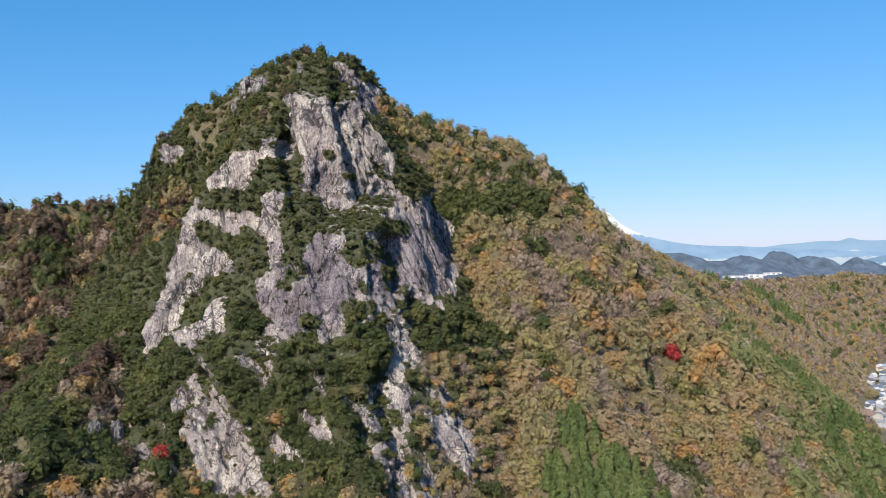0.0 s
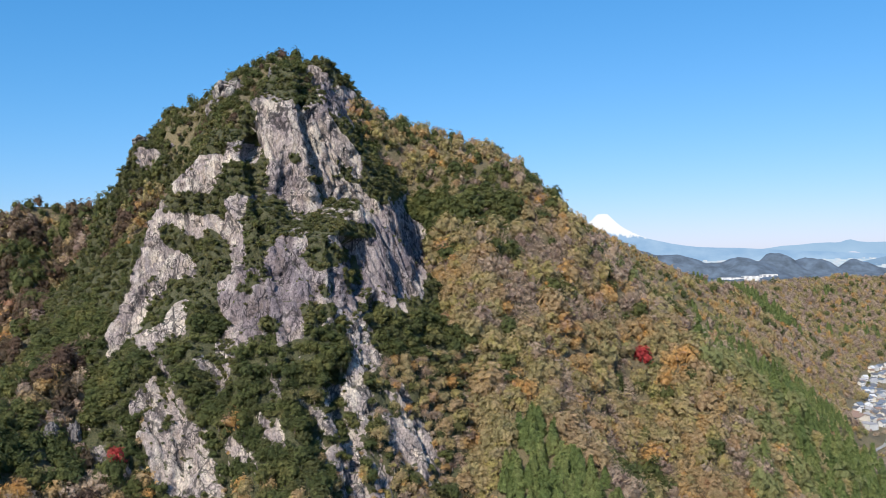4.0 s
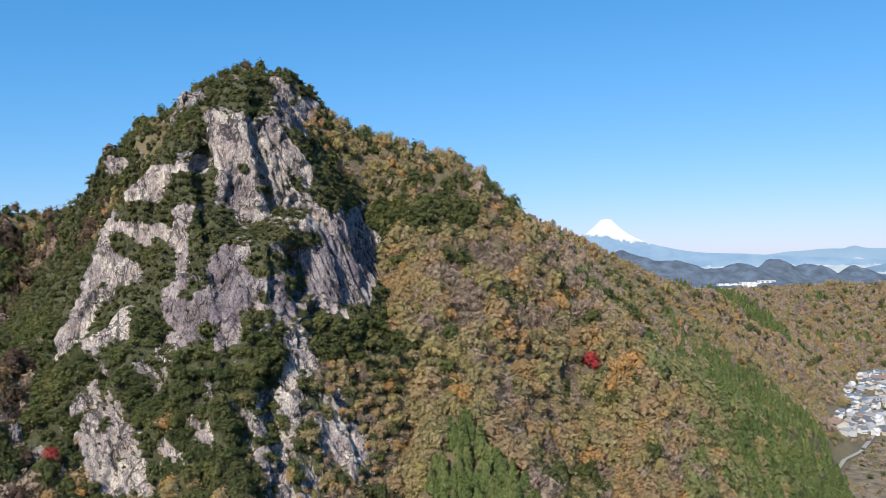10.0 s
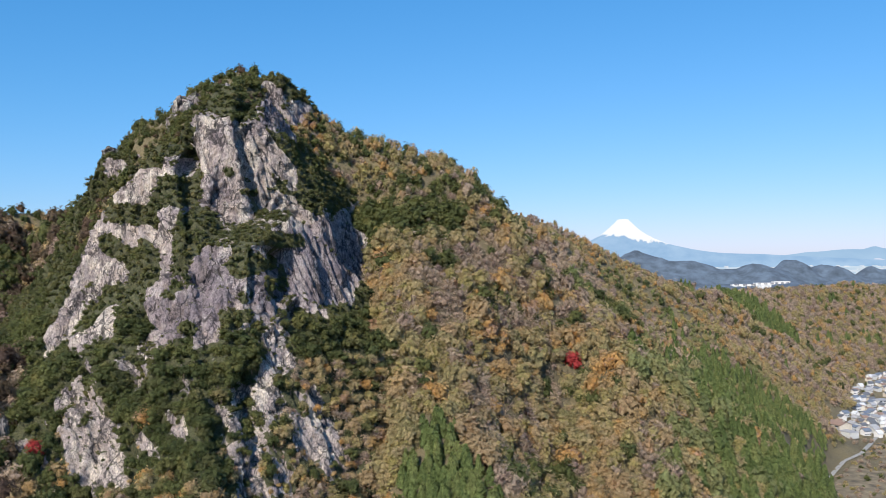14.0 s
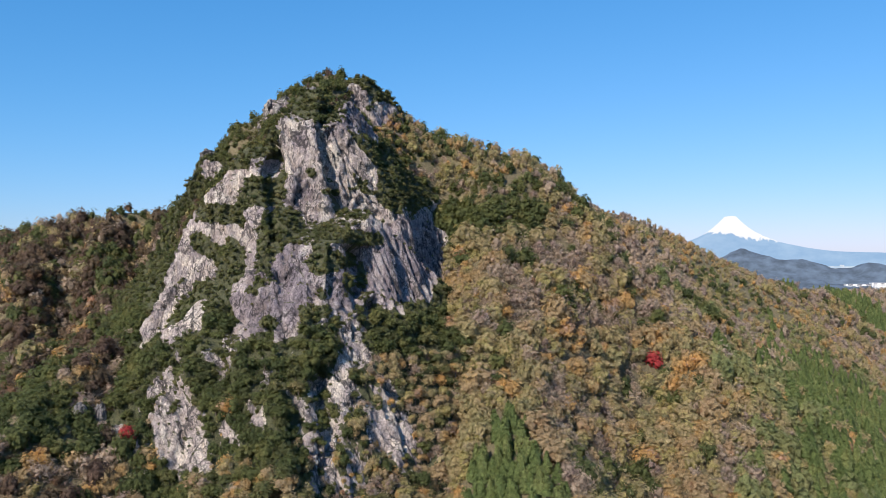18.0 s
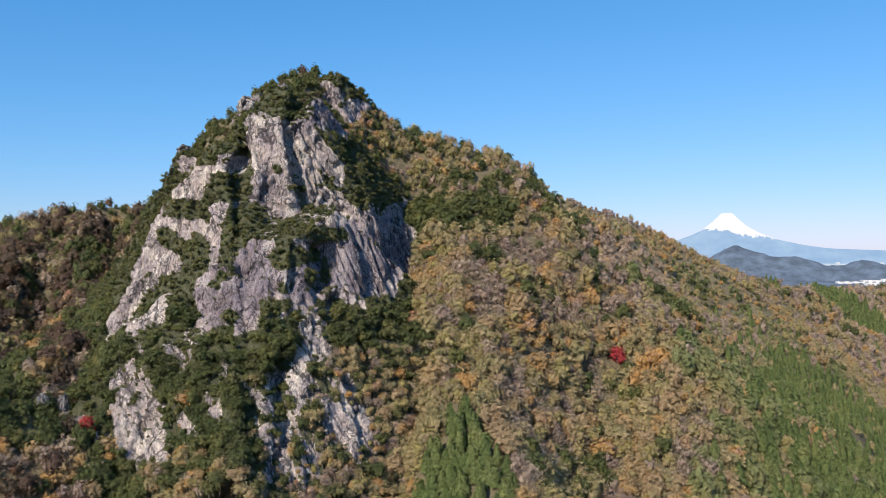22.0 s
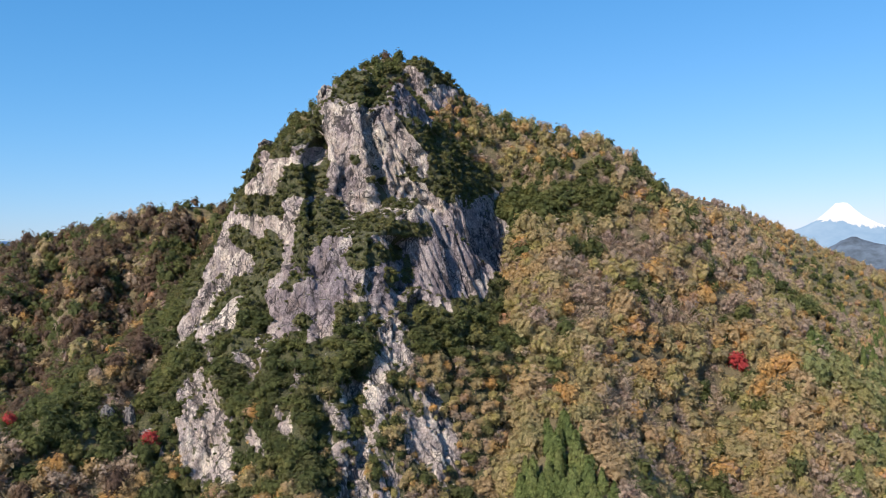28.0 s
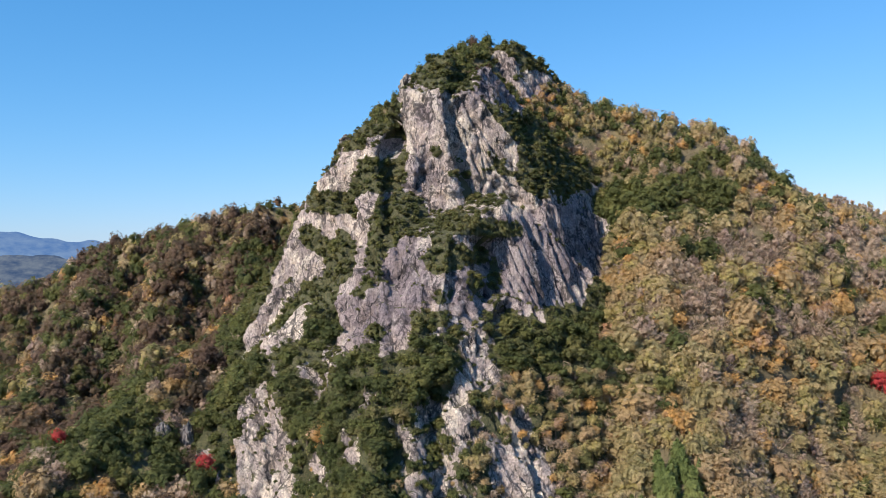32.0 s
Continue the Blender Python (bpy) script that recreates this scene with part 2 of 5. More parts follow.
def land(x, y):
    """Ground height without the crags."""
    x, y = np.asarray(x, float), np.asarray(y, float)
    wx, wy = x + 9 * fbm(x / 60, y / 60, seed=11), y + 9 * fbm(x / 60, y / 60, seed=17)
    k, best = 7.0, None
    parts = [crest(wx, wy, *c) for c in CRESTS] + [np.full(x.shape, FLOOR) + 1.5 * fbm(x / 90, y / 90, seed=5)]
    top = np.maximum.reduce(parts)
    h = top + k * np.log(sum(np.exp(np.clip((p - top) / k, -40, 0)) for p in parts)) - 1.0
    for line, deep, wide in GULLIES:
        d = np.full(x.shape, 1e9)
        for (ax, ay), (bx, by) in zip(line, line[1:]):
            dx, dy = bx - ax, by - ay
            t = np.clip(((wx - ax) * dx + (wy - ay) * dy) / (dx * dx + dy * dy), 0, 1)
            d = np.minimum(d, np.hypot(wx - ax - t * dx, wy - ay - t * dy))
        h = h - deep * np.exp(-(d / wide) ** 2)
    h = np.maximum(h, FLOOR - 2)
    foot = ramp(x - lane_x(y), -20, -3) * ramp(y, 500, 560) * ramp(-y, -880, -800)
    h = h + foot * (np.minimum(h, FLOOR + 0.6) - h)
    rough = ramp(h, 22, 60)
    west = 1 + 0.6 * ramp(-x, 140, 200)
    return h + rough * (5.0 * west * fbm(x / 42, y / 42, seed=3) + 1.6 * fbm(x / 13, y / 13, seed=4))


def crag(x, y):
    wx, wy = x + 2.5 * fbm(x / 19, y / 19, seed=31), y + 3.0 * fbm(x / 21, y / 21, seed=37)
    return np.maximum.reduce([np.minimum.reduce([plane(wx, wy, *p) for p in some]) for some in CRAGS])


# ==== materials ====
def mat(name):
    m = bpy.data.materials.new(name)
    m.use_nodes = True
    t = m.node_tree
    return m, t, t.nodes["Principled BSDF"]


def node(t, kind, **inputs):
    n = t.nodes.new(kind)
    for key, value in inputs.items():
        n.inputs[key.replace("_", " ")].default_value = value
    return n


def ramped(t, source, stops):
    r = t.nodes.new("ShaderNodeValToRGB")
    while len(r.color_ramp.elements) < len(stops):
        r.color_ramp.elements.new(0.5)
    for e, (pos, col) in zip(r.color_ramp.elements, stops):
        e.position, e.color = pos, (*col, 1) if len(col) == 3 else col
    t.links.new(source, r.inputs[0])
    return r.outputs[0]


def mixed(t, factor, a, b, how="MIX"):
    n = t.nodes.new("ShaderNodeMix")
    n.data_type, n.blend_type = "RGBA", how
    for value, socket in ((factor, n.inputs[0]), (a, n.inputs[6]), (b, n.inputs[7])):
        if isinstance(value, bpy.types.NodeSocket):
            t.links.new(value, socket)
        elif isinstance(value, (int, float)):
            socket.default_value = value
        else:
            socket.default_value = (*value, 1)
    return n.outputs[2]


def place_of(t, stretch=(1, 1, 1), turn=(0, 0, 0)):
    c, m = t.nodes.new("ShaderNodeNewGeometry"), t.nodes.new("ShaderNodeMapping")
    m.inputs["Scale"].default_value = stretch
    m.inputs["Rotation"].default_value = [radians(a) for a in turn]
    t.links.new(c.outputs["Position"], m.inputs[0])
    return m.outputs[0]


def noisy(t, where, scale, detail=4.0, rough=0.55):
    n = node(t, "ShaderNodeTexNoise", Scale=scale, Detail=detail, Roughness=rough)
    t.links.new(where, n.inputs["Vector"])
    return n.outputs[0]


def noisy_color(t, where, scale):
    n = node(t, "ShaderNodeTexNoise", Scale=scale, Detail=3.0)
    t.links.new(where, n.inputs["Vector"])
    return n.outputs["Color"]


def bumped(t, bsdf, height, strength, distance):
    b = node(t, "ShaderNodeBump", Strength=strength, Distance=distance)
    t.links.new(height, b.inputs["Height"])
    t.links.new(b.outputs[0], bsdf.inputs["Normal"])


def rock_material(name, dark, mid, light, stain, soiled=True):
    m, t, b = mat(name)
    plain = place_of(t)
    run = place_of(t, (1, 1, 0.34), (0, -16, 0))
    slant = place_of(t, (1, 1, 0.2), (0, -24, 0))
    big, streak = noisy(t, plain, 0.05, 6, 0.6), noisy(t, slant, 0.7, 8, 0.72)
    fine, patchy = noisy(t, plain, 1.6, 8, 0.72), noisy(t, run, 0.16, 8, 0.7)
    col = ramped(t, big, [(0.32, dark), (0.48, mid), (0.66, mid)])
    col = mixed(t, ramped(t, patchy, [(0.50, (0, 0, 0)), (0.57, (0.9, 0.9, 0.9))]), col, light)
    col = mixed(t, ramped(t, streak, [(0.36, (0.75, 0.75, 0.75)), (0.43, (0, 0, 0))]), col, dark)
    col = mixed(t, ramped(t, streak, [(0.60, (0, 0, 0)), (0.66, (0.7, 0.7, 0.7))]), col, light)
    blotch = noisy(t, place_of(t, (1, 1, 0.6), (0, -20, 0)), 0.42, 7, 0.68)
    col = mixed(t, ramped(t, blotch, [(0.36, (0.8, 0.8, 0.8)), (0.44, (0, 0, 0))]), col, dark)
    col = mixed(t, ramped(t, blotch, [(0.58, (0, 0, 0)), (0.63, (0.75, 0.75, 0.75))]), col, light)
    col = mixed(t, ramped(t, noisy(t, run, 0.2, 6, 0.62), [(0.56, (0, 0, 0)), (0.7, (0.7, 0.7, 0.7))]), col, stain)
    col = mixed(t, 1.0, col, ramped(t, fine, [(0.34, (0.56, 0.55, 0.56)), (0.5, (0.97, 0.97, 0.97)), (0.66, (1.34, 1.33, 1.3))]), "MULTIPLY")
    seam = noisy(t, place_of(t, (1, 1, 0.16), (0, -31, 0)), 1.5, 6, 0.7)
    col = mixed(t, 1.0, col, ramped(t, seam, [(0.37, (0.55, 0.54, 0.56)), (0.46, (0.98, 0.98, 0.98)), (0.60, (1.14, 1.14, 1.12))]), "MULTIPLY")
    # dark cracks
    bent = mixed(t, 1.0, run, mixed(t, 1.0, noisy_color(t, plain, 0.3), (3.4, 3.4, 3.4), "MULTIPLY"), "ADD")
    for scale, wide, keep in ((0.085, 0.020, 0.40), (0.22, 0.028, 0.44), (0.6, 0.035, 0.50)):
        crack = node(t, "ShaderNodeTexVoronoi", Scale=scale)
        crack.feature = "DISTANCE_TO_EDGE"
        t.links.new(bent, crack.inputs["Vector"])
        line = ramped(t, crack.outputs["Distance"], [(0.0, (1, 1, 1)), (wide, (0.7, 0.7, 0.7)), (wide * 1.6, (0, 0, 0))])
        some = ramped(t, noisy(t, plain, 0.11, 4), [(keep, (0, 0, 0)), (keep + 0.08, (0.85, 0.85, 0.85))])
        col = mixed(t, mixed(t, 1.0, line, some, "MULTIPLY"), col, (0.03, 0.027, 0.03))
    if soiled:
        # pale and dark rock tones, with shade of the eastern faces painted in
        tone_shade = t.nodes.new("ShaderNodeAttribute")
        tone_shade.attribute_name = "rock_tone_shade"
        drift = t.nodes.new("ShaderNodeMath")
        drift.operation = "MULTIPLY_ADD"
        t.links.new(noisy(t, plain, 0.14, 5, 0.65), drift.inputs[0])
        drift.inputs[1].default_value = 0.9
        t.links.new(tone_shade.outputs["Fac"], drift.inputs[2])
        col = mixed(t, 1.0, col, ramped(t, drift.outputs[0], [(0.45, (0.68, 0.66, 0.74)), (0.8, (0.90, 0.87, 0.93)), (0.98, (1.12, 1.10, 1.08)), (1.0, (1.28, 1.26, 1.2))]), "MULTIPLY")
    # moss and dry grass on the ledges
    up, sep, moss = (t.nodes.new("ShaderNode" + k) for k in ("NewGeometry", "SeparateXYZ", "Math"))
    t.links.new(up.outputs["Normal"], sep.inputs[0])
    moss.operation = "MULTIPLY"
    t.links.new(noisy(t, plain, 0.5, 6, 0.65), moss.inputs[1])
    t.links.new(sep.outputs[2], moss.inputs[0])
    green = ramped(t, noisy(t, plain, 1.7, 4), [(0.36, (0.025, 0.030, 0.012)), (0.44, (0.090, 0.096, 0.040)), (0.50, (0.040, 0.048, 0.018)), (0.56, (0.130, 0.118, 0.060)), (0.64, (0.060, 0.064, 0.028))])
    col = mixed(t, ramped(t, moss.outputs[0], [(0.41, (0, 0, 0)), (0.50, (1, 1, 1))]), col, green)
    if soiled:
        soil = t.nodes.new("ShaderNodeAttribute")
        soil.attribute_name = "bare"
        col = mixed(t, ramped(t, soil.outputs["Fac"], [(0.35, (1, 1, 1)), (0.5, (0, 0, 0))]), col, green)
    b.inputs["Roughness"].default_value = 0.92
    # blocks and chips stand out of the face
    height = fine
    for scale, amount in ((0.36, 0.55), (1.1, 0.30)):
        block = node(t, "ShaderNodeTexVoronoi", Scale=scale, Randomness=0.9)
        t.links.new(bent, block.inputs["Vector"])
        tone, add = t.nodes.new("ShaderNodeSeparateColor"), t.nodes.new("ShaderNodeMath")
        t.links.new(block.outputs["Color"], tone.inputs[0])
        add.operation = "MULTIPLY_ADD"
        t.links.new(tone.outputs[0], add.inputs[0])
        add.inputs[1].default_value = amount
        t.links.new(height, add.inputs[2])
        height = add.outputs[0]
        chip = ramped(t, tone.outputs[1], [(0.0, (0.88, 0.88, 0.89)), (0.5, (1, 1, 1)), (1.0, (1.10, 1.09, 1.08))])
        col = mixed(t, 1.0, col, chip, "MULTIPLY")
    t.links.new(col, b.inputs["Base Color"])
    bumped(t, b, height, 1.0, 1.1)
    return m


def ground_material():
    m, t, b = mat("forest_floor")
    p = place_of(t)
    col = ramped(t, noisy(t, p, 0.9, 6, 0.7), [(0.38, (0.10, 0.085, 0.048)), (0.45, (0.27, 0.215, 0.12)), (0.50, (0.13, 0.115, 0.06)), (0.55, (0.29, 0.22, 0.12)), (0.62, (0.12, 0.12, 0.055))])
    col = mixed(t, ramped(t, noisy(t, p, 0.02, 3), [(0.4, (0, 0, 0)), (0.65, (0.7, 0.7, 0.7))]), col, (0.13, 0.105, 0.06))
    t.links.new(col, b.inputs["Base Color"])
    b.inputs["Roughness"].default_value = 0.95
    bumped(t, b, noisy(t, p, 0.9, 5, 0.65), 1.0, 2.6)
    return m


def leaf_material(name, stops, tone_attribute):
    """Foliage: one tone a tree, varied leaf by leaf."""
    m, t, b = mat(name)
    if tone_attribute:
        a = t.nodes.new("ShaderNodeAttribute")
        a.attribute_name = "tone"
        tone = a.outputs["Fac"]
    else:
        tone = t.nodes.new("ShaderNodeObjectInfo").outputs["Random"]
    # neighbours share their tone in part
    wide = noisy(t, place_of(t), 0.085, 3)
    shared = t.nodes.new("ShaderNodeMath")
    shared.operation = "MULTIPLY_ADD"
    t.links.new(tone, shared.inputs[0])
    shared.inputs[1].default_value = 0.45
    spread = node(t, "ShaderNodeMapRange", From_Min=0.3, From_Max=0.7, To_Min=0.0, To_Max=0.6)
    t.links.new(wide, spread.inputs[0])
    t.links.new(spread.outputs[0], shared.inputs[2])
    col = ramped(t, shared.outputs[0], stops)
    island = t.nodes.new("ShaderNodeNewGeometry").outputs["Random Per Island"]
    vary = ramped(t, island, [(0.0, (0.8, 0.8, 0.8)), (0.5, (1, 1, 1)), (1.0, (1.19, 1.18, 1.17))])
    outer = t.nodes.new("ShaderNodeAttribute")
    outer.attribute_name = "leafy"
    # cores get a darker colour for the shade inside the crown
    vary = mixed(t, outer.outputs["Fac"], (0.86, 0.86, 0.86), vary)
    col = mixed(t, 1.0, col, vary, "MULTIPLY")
    patch = ramped(t, noisy(t, place_of(t), 0.95, 3), [(0.36, (0.78, 0.78, 0.78)), (0.5, (1, 1, 1)), (0.64, (1.2, 1.19, 1.17))])
    col = mixed(t, 1.0, col, patch, "MULTIPLY")
    col = mixed(t, 1.0, col, (1.55, 1.45, 1.38), "MULTIPLY")
    # mottled colour in place of leaf sprays and the dark gaps between them
    spray = ramped(t, noisy(t, place_of(t), 3.4, 4, 0.75), [(0.34, (0.68, 0.68, 0.68)), (0.5, (1, 1, 1)), (0.66, (1.24, 1.23, 1.22))])
    col = mixed(t, 1.0, col, spray, "MULTIPLY")
    t.links.new(col, b.inputs["Base Color"])
    # single leaves are cut out of each spray
    holes = ramped(t, noisy(t, place_of(t), 3.4, 1.0), [(0.455, (0, 0, 0)), (0.475, (1, 1, 1))])
    gauze = node(t, "ShaderNodeBsdfTranslucent")
    t.links.new(mixed(t, 1.0, col, (1.25, 1.2, 0.9), "MULTIPLY"), gauze.inputs[0])
    body, cut = t.nodes.new("ShaderNodeMixShader"), t.nodes.new("ShaderNodeMixShader")
    body.inputs[0].default_value = 0.38
    t.links.new(b.outputs[0], body.inputs[1])
    t.links.new(gauze.outputs[0], body.inputs[2])
    shell = ramped(t, noisy(t, place_of(t), 1.9, 2.0), [(0.40, (0, 0, 0)), (0.42, (1, 1, 1))])
    t.links.new(mixed(t, outer.outputs["Fac"], shell, holes), cut.inputs[0])
    bumped(t, b, noisy(t, place_of(t), 2.6, 3, 0.7), 0.9, 0.5)
    t.links.new(t.nodes.new("ShaderNodeBsdfTransparent").outputs[0], cut.inputs[1])
    t.links.new(body.outputs[0], cut.inputs[2])
    t.links.new(cut.outputs[0], t.nodes["Material Output"].inputs[0])
    b.inputs["Roughness"].default_value = 0.7
    b.inputs["Specular IOR Level"].default_value = 0.2
    return m


def plain_material(name, color, rough=0.8, grain=0.0, scale=1.0):
    m, t, b = mat(name)
    if grain:
        p = place_of(t)
        lo, hi = [c * (1 - grain) for c in color], [min(1, c * (1 + grain)) for c in color]
        t.links.new(ramped(t, noisy(t, p, scale, 5), [(0.3, lo), (0.7, hi)]), b.inputs["Base Color"])
    else:
        b.inputs["Base Color"].default_value = (*color, 1)
    b.inputs["Roughness"].default_value = rough
    return m


ROCK = rock_material("grey_rock", (0.185, 0.158, 0.166), (0.305, 0.260, 0.258), (0.48, 0.432, 0.395), (0.34, 0.275, 0.225))
FLOOR_MAT = ground_material()
BARK = plain_material("bark", (0.13, 0.10, 0.075), 0.9, 0.4, 2.0)
PALE_BARK = plain_material("pale_bark", (0.36, 0.32, 0.27), 0.9, 0.3, 2.0)
TONES = {
    "evergreen": [(0, (0.038, 0.053, 0.022)), (0.35, (0.056, 0.073, 0.029)), (0.7, (0.084, 0.097, 0.036)), (1, (0.122, 0.120, 0.048))],
    "shrub": [(0, (0.044, 0.056, 0.025)), (0.4, (0.066, 0.078, 0.033)), (0.75, (0.096, 0.100, 0.043)), (1, (0.132, 0.120, 0.060))],
    "autumn": [(0, (0.275, 0.176, 0.112)), (0.15, (0.262, 0.202, 0.128)), (0.42, (0.240, 0.196, 0.120)), (0.60, (0.290, 0.212, 0.106)), (0.74, (0.335, 0.210, 0.080)), (0.84, (0.240, 0.178, 0.130)), (1, (0.268, 0.158, 0.104))],
    "olive": [(0, (0.155, 0.158, 0.082)), (0.3, (0.215, 0.196, 0.108)), (0.52, (0.245, 0.205, 0.122)), (0.66, (0.225, 0.212, 0.088)), (0.8, (0.205, 0.178, 0.118)), (1, (0.165, 0.185, 0.078))],
    "bare": [(0, (0.215, 0.166, 0.146)), (0.3, (0.278, 0.232, 0.186)), (0.5, (0.245, 0.206, 0.172)), (0.68, (0.185, 0.142, 0.132)), (0.82, (0.268, 0.222, 0.182)), (1, (0.285, 0.215, 0.165))],
    # oak brown made very dark, to carry the western hill's shade in its colour
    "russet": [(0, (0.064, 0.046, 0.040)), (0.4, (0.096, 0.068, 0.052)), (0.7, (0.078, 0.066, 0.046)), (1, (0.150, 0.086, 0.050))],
    "cedar": [(0, (0.062, 0.092, 0.034)), (0.5, (0.094, 0.130, 0.048)), (1, (0.140, 0.165, 0.066))],
    "bamboo": [(0, (0.105, 0.135, 0.058)), (0.5, (0.140, 0.162, 0.074)), (1, (0.185, 0.182, 0.088))],
    "maple": [(0.0, (0.24, 0.030, 0.036)), (1.0, (0.34, 0.06, 0.06))],
}
LEAF = {k: leaf_material(k + "_leaves", v, False) for k, v in TONES.items()}
LEAF_MANY = {k: leaf_material(k + "_canopy", v, True) for k, v in TONES.items()}


# ==== mesh helpers ====
def mesh_from(name, verts, faces, material=None, smooth=False):
    me = bpy.data.meshes.new(name)
    verts, faces = np.asarray(verts, np.float32), np.asarray(faces, np.int32)
    k = faces.shape[1]
    me.vertices.add(len(verts))
    me.vertices.foreach_set("co", verts.ravel())
    me.loops.add(faces.size)
    me.loops.foreach_set("vertex_index", faces.ravel())
    me.polygons.add(len(faces))
    me.polygons.foreach_set("loop_start", np.arange(0, faces.size, k, dtype=np.int32))
    me.polygons.foreach_set("loop_total", np.full(len(faces), k, np.int32))
    if smooth:
        me.polygons.foreach_set("use_smooth", np.ones(len(faces), bool))
    me.update(calc_edges=True)
    if material:
        me.materials.append(material)
    return me


def part(name, bm, material, parent, label=""):
    """One mesh object under a thing or part, from a bmesh or a mesh."""
    if isinstance(bm, bmesh.types.BMesh):
        me = bpy.data.meshes.new(name)
        bm.to_mesh(me)
        bm.free()
        me.materials.append(material)
    else:
        me = bm
    ob = new(name, me)
    ob.parent = parent
    return tagged(ob, label) if label else ob


def grid_faces(rows, cols):
    i = np.arange(rows * cols).reshape(rows, cols)
    return np.stack([i[:-1, :-1], i[:-1, 1:], i[1:, 1:], i[1:, :-1]], -1).reshape(-1, 4)


# ==== ground ====
def axis_steps(spans):
    """Coordinates with the given step inside each span (start, end, step)."""
    out = [np.arange(a, b, s) for a, b, s in spans]
    return np.concatenate(out + [[spans[-1][1]]])


gx = axis_steps([(-4800, -1200, 300), (-1200, -460, 40), (-460, -180, 8), (-180, 260, 4), (260, 700, 10), (700, 1600, 30), (1600, 4800, 200)])
gy = axis_steps([(-1500, -200, 200), (-200, 140, 30), (140, 560, 4), (560, 1000, 8), (1000, 1700, 20), (1700, 4880, 150)])
GX, GY = np.meshgrid(gx, gy)
GZ = land(GX, GY)
# keep the sheet under the crags
near_crag = (GX > -172) & (GX < 22) & (GY > 215) & (GY < 478)
GZ = np.where(near_crag & (crag(GX, GY) > GZ - 6), GZ - 5, GZ)
ground = new("ground", mesh_from("ground", np.stack([GX, GY, GZ], -1).reshape(-1, 3), grid_faces(len(gy), len(gx)), FLOOR_MAT, True))
tagged(ground, "brown leaf-littered mountain ground under autumn forest", "ground", kind="structure")


# ==== cliff ====
def cliff_sheet(x0, x1, y0, y1, step, rows):
    """The crags as a sheet whose rows follow the fall of the rock evenly."""
    xs, ys = np.arange(x0, x1, step), np.linspace(y0, y1, 1100)
    X, Y = np.meshgrid(xs, ys)
    Z = np.maximum(crag(X, Y), land(X, Y) - 3.0)
    run = np.concatenate([np.zeros((1, len(xs))), np.cumsum(np.hypot(np.diff(Y, axis=0), np.diff(Z, axis=0)), axis=0)])
    yy, zz = np.empty((rows, len(xs))), np.empty((rows, len(xs)))
    for k in range(len(xs)):
        s = np.linspace(0, run[-1, k], rows)
        yy[:, k], zz[:, k] = np.interp(s, run[:, k], ys), np.interp(s, run[:, k], Z[:, k])
    P = np.stack([np.broadcast_to(xs, yy.shape), yy, zz], -1)
    N = np.cross(np.gradient(P, axis=1), np.gradient(P, axis=0))
    N /= np.linalg.norm(N, axis=-1, keepdims=True) + 1e-9
    x, y, z = P[..., 0], P[..., 1], P[..., 2]
    lean = x + 0.27 * (z - 200) + 1.2 * vnoise(y / 9, z / 13, seed=61)
    bed = z - 0.35 * x + 1.5 * vnoise(x / 11, y / 11, seed=63)
    d1, d2, who, leant = cells(lean / 13, y / 15, bed / 30, 41)
    e1, e2, whu, leanu = cells(lean / 5.0, y / 6, bed / 9, 47)
    f1, f2, whv, leanv = cells(lean / 2.2, y / 2.4, bed / 3.2, 67)
    steep = ramp(1 - N[..., 2], 0.2, 0.5)
    h1, h2, whh, leanh = cells(lean / 1.1, y / 1.3, bed / 1.5, 97)
    push = 2.2 * (who - 0.5) + 2.0 * leant + 1.4 * (whu - 0.5) + 1.3 * leanu + 0.9 * (whv - 0.5) + 0.9 * leanv + 0.45 * (whh - 0.5) + 0.5 * leanh
    push = push - 1.5 * (1 - ramp(d2 - d1, 0.0, 0.07)) - 0.6 * (1 - ramp(e2 - e1, 0.0, 0.09))
    # upright flutes on the eastern wall
    flutes = ramp(x, -21, -15) * ramp(216 - z, 0, 12) * ramp(z, 160, 172)
    g1, g2, whw, _ = cells((x + 0.9 * y) / 3.0 + 0.12 * (z - 190), np.zeros_like(x), z / 34, 59)
    push = push * (1 - 0.5 * flutes) + flutes * (2.2 * (whw - 0.5) + 1.5 * ramp(g2 - g1, 0.0, 0.5) - 0.8)
    # slanting ribs on the lower rocks
    ribbed = ramp(162 - z, 0, 10) * ramp(400 - y, 0, 30)
    q1, q2, whq, leanq = cells((x + 0.62 * z) / 1.9, y / 3.0, z / 10, 109)
    k1, k2, whk, _ = cells((x + 0.62 * z) / 5.5, y / 7.0, z / 19, 127)
    push = push * (1 - 0.35 * ribbed) + ribbed * (1.7 * (whq - 0.5) + 0.7 * leanq - 0.7 * (1 - ramp(q2 - q1, 0.0, 0.2)) + 2.8 * (whk - 0.5) - 1.0 * (1 - ramp(k2 - k1, 0.0, 0.12)))
    for (ax, az), (bx, bz), deep, wide in CLEFTS:
        t = np.clip((z - az) / (bz - az), 0, 1)
        inside = (z < az) & (z > bz)
        push = push - inside * deep * np.exp(-(((x - ax - t * (bx - ax)) + 0.8 * vnoise(z / 4, y / 9, seed=71)) / wide) ** 2)
    push = np.maximum(steep, 0.75 * ribbed) * push + (0.3 + 0.7 * steep) * 0.3 * fbm(lean / 1.5, y / 1.5, z / 1.5, 3, 53)
    return P + N * push[..., None], N


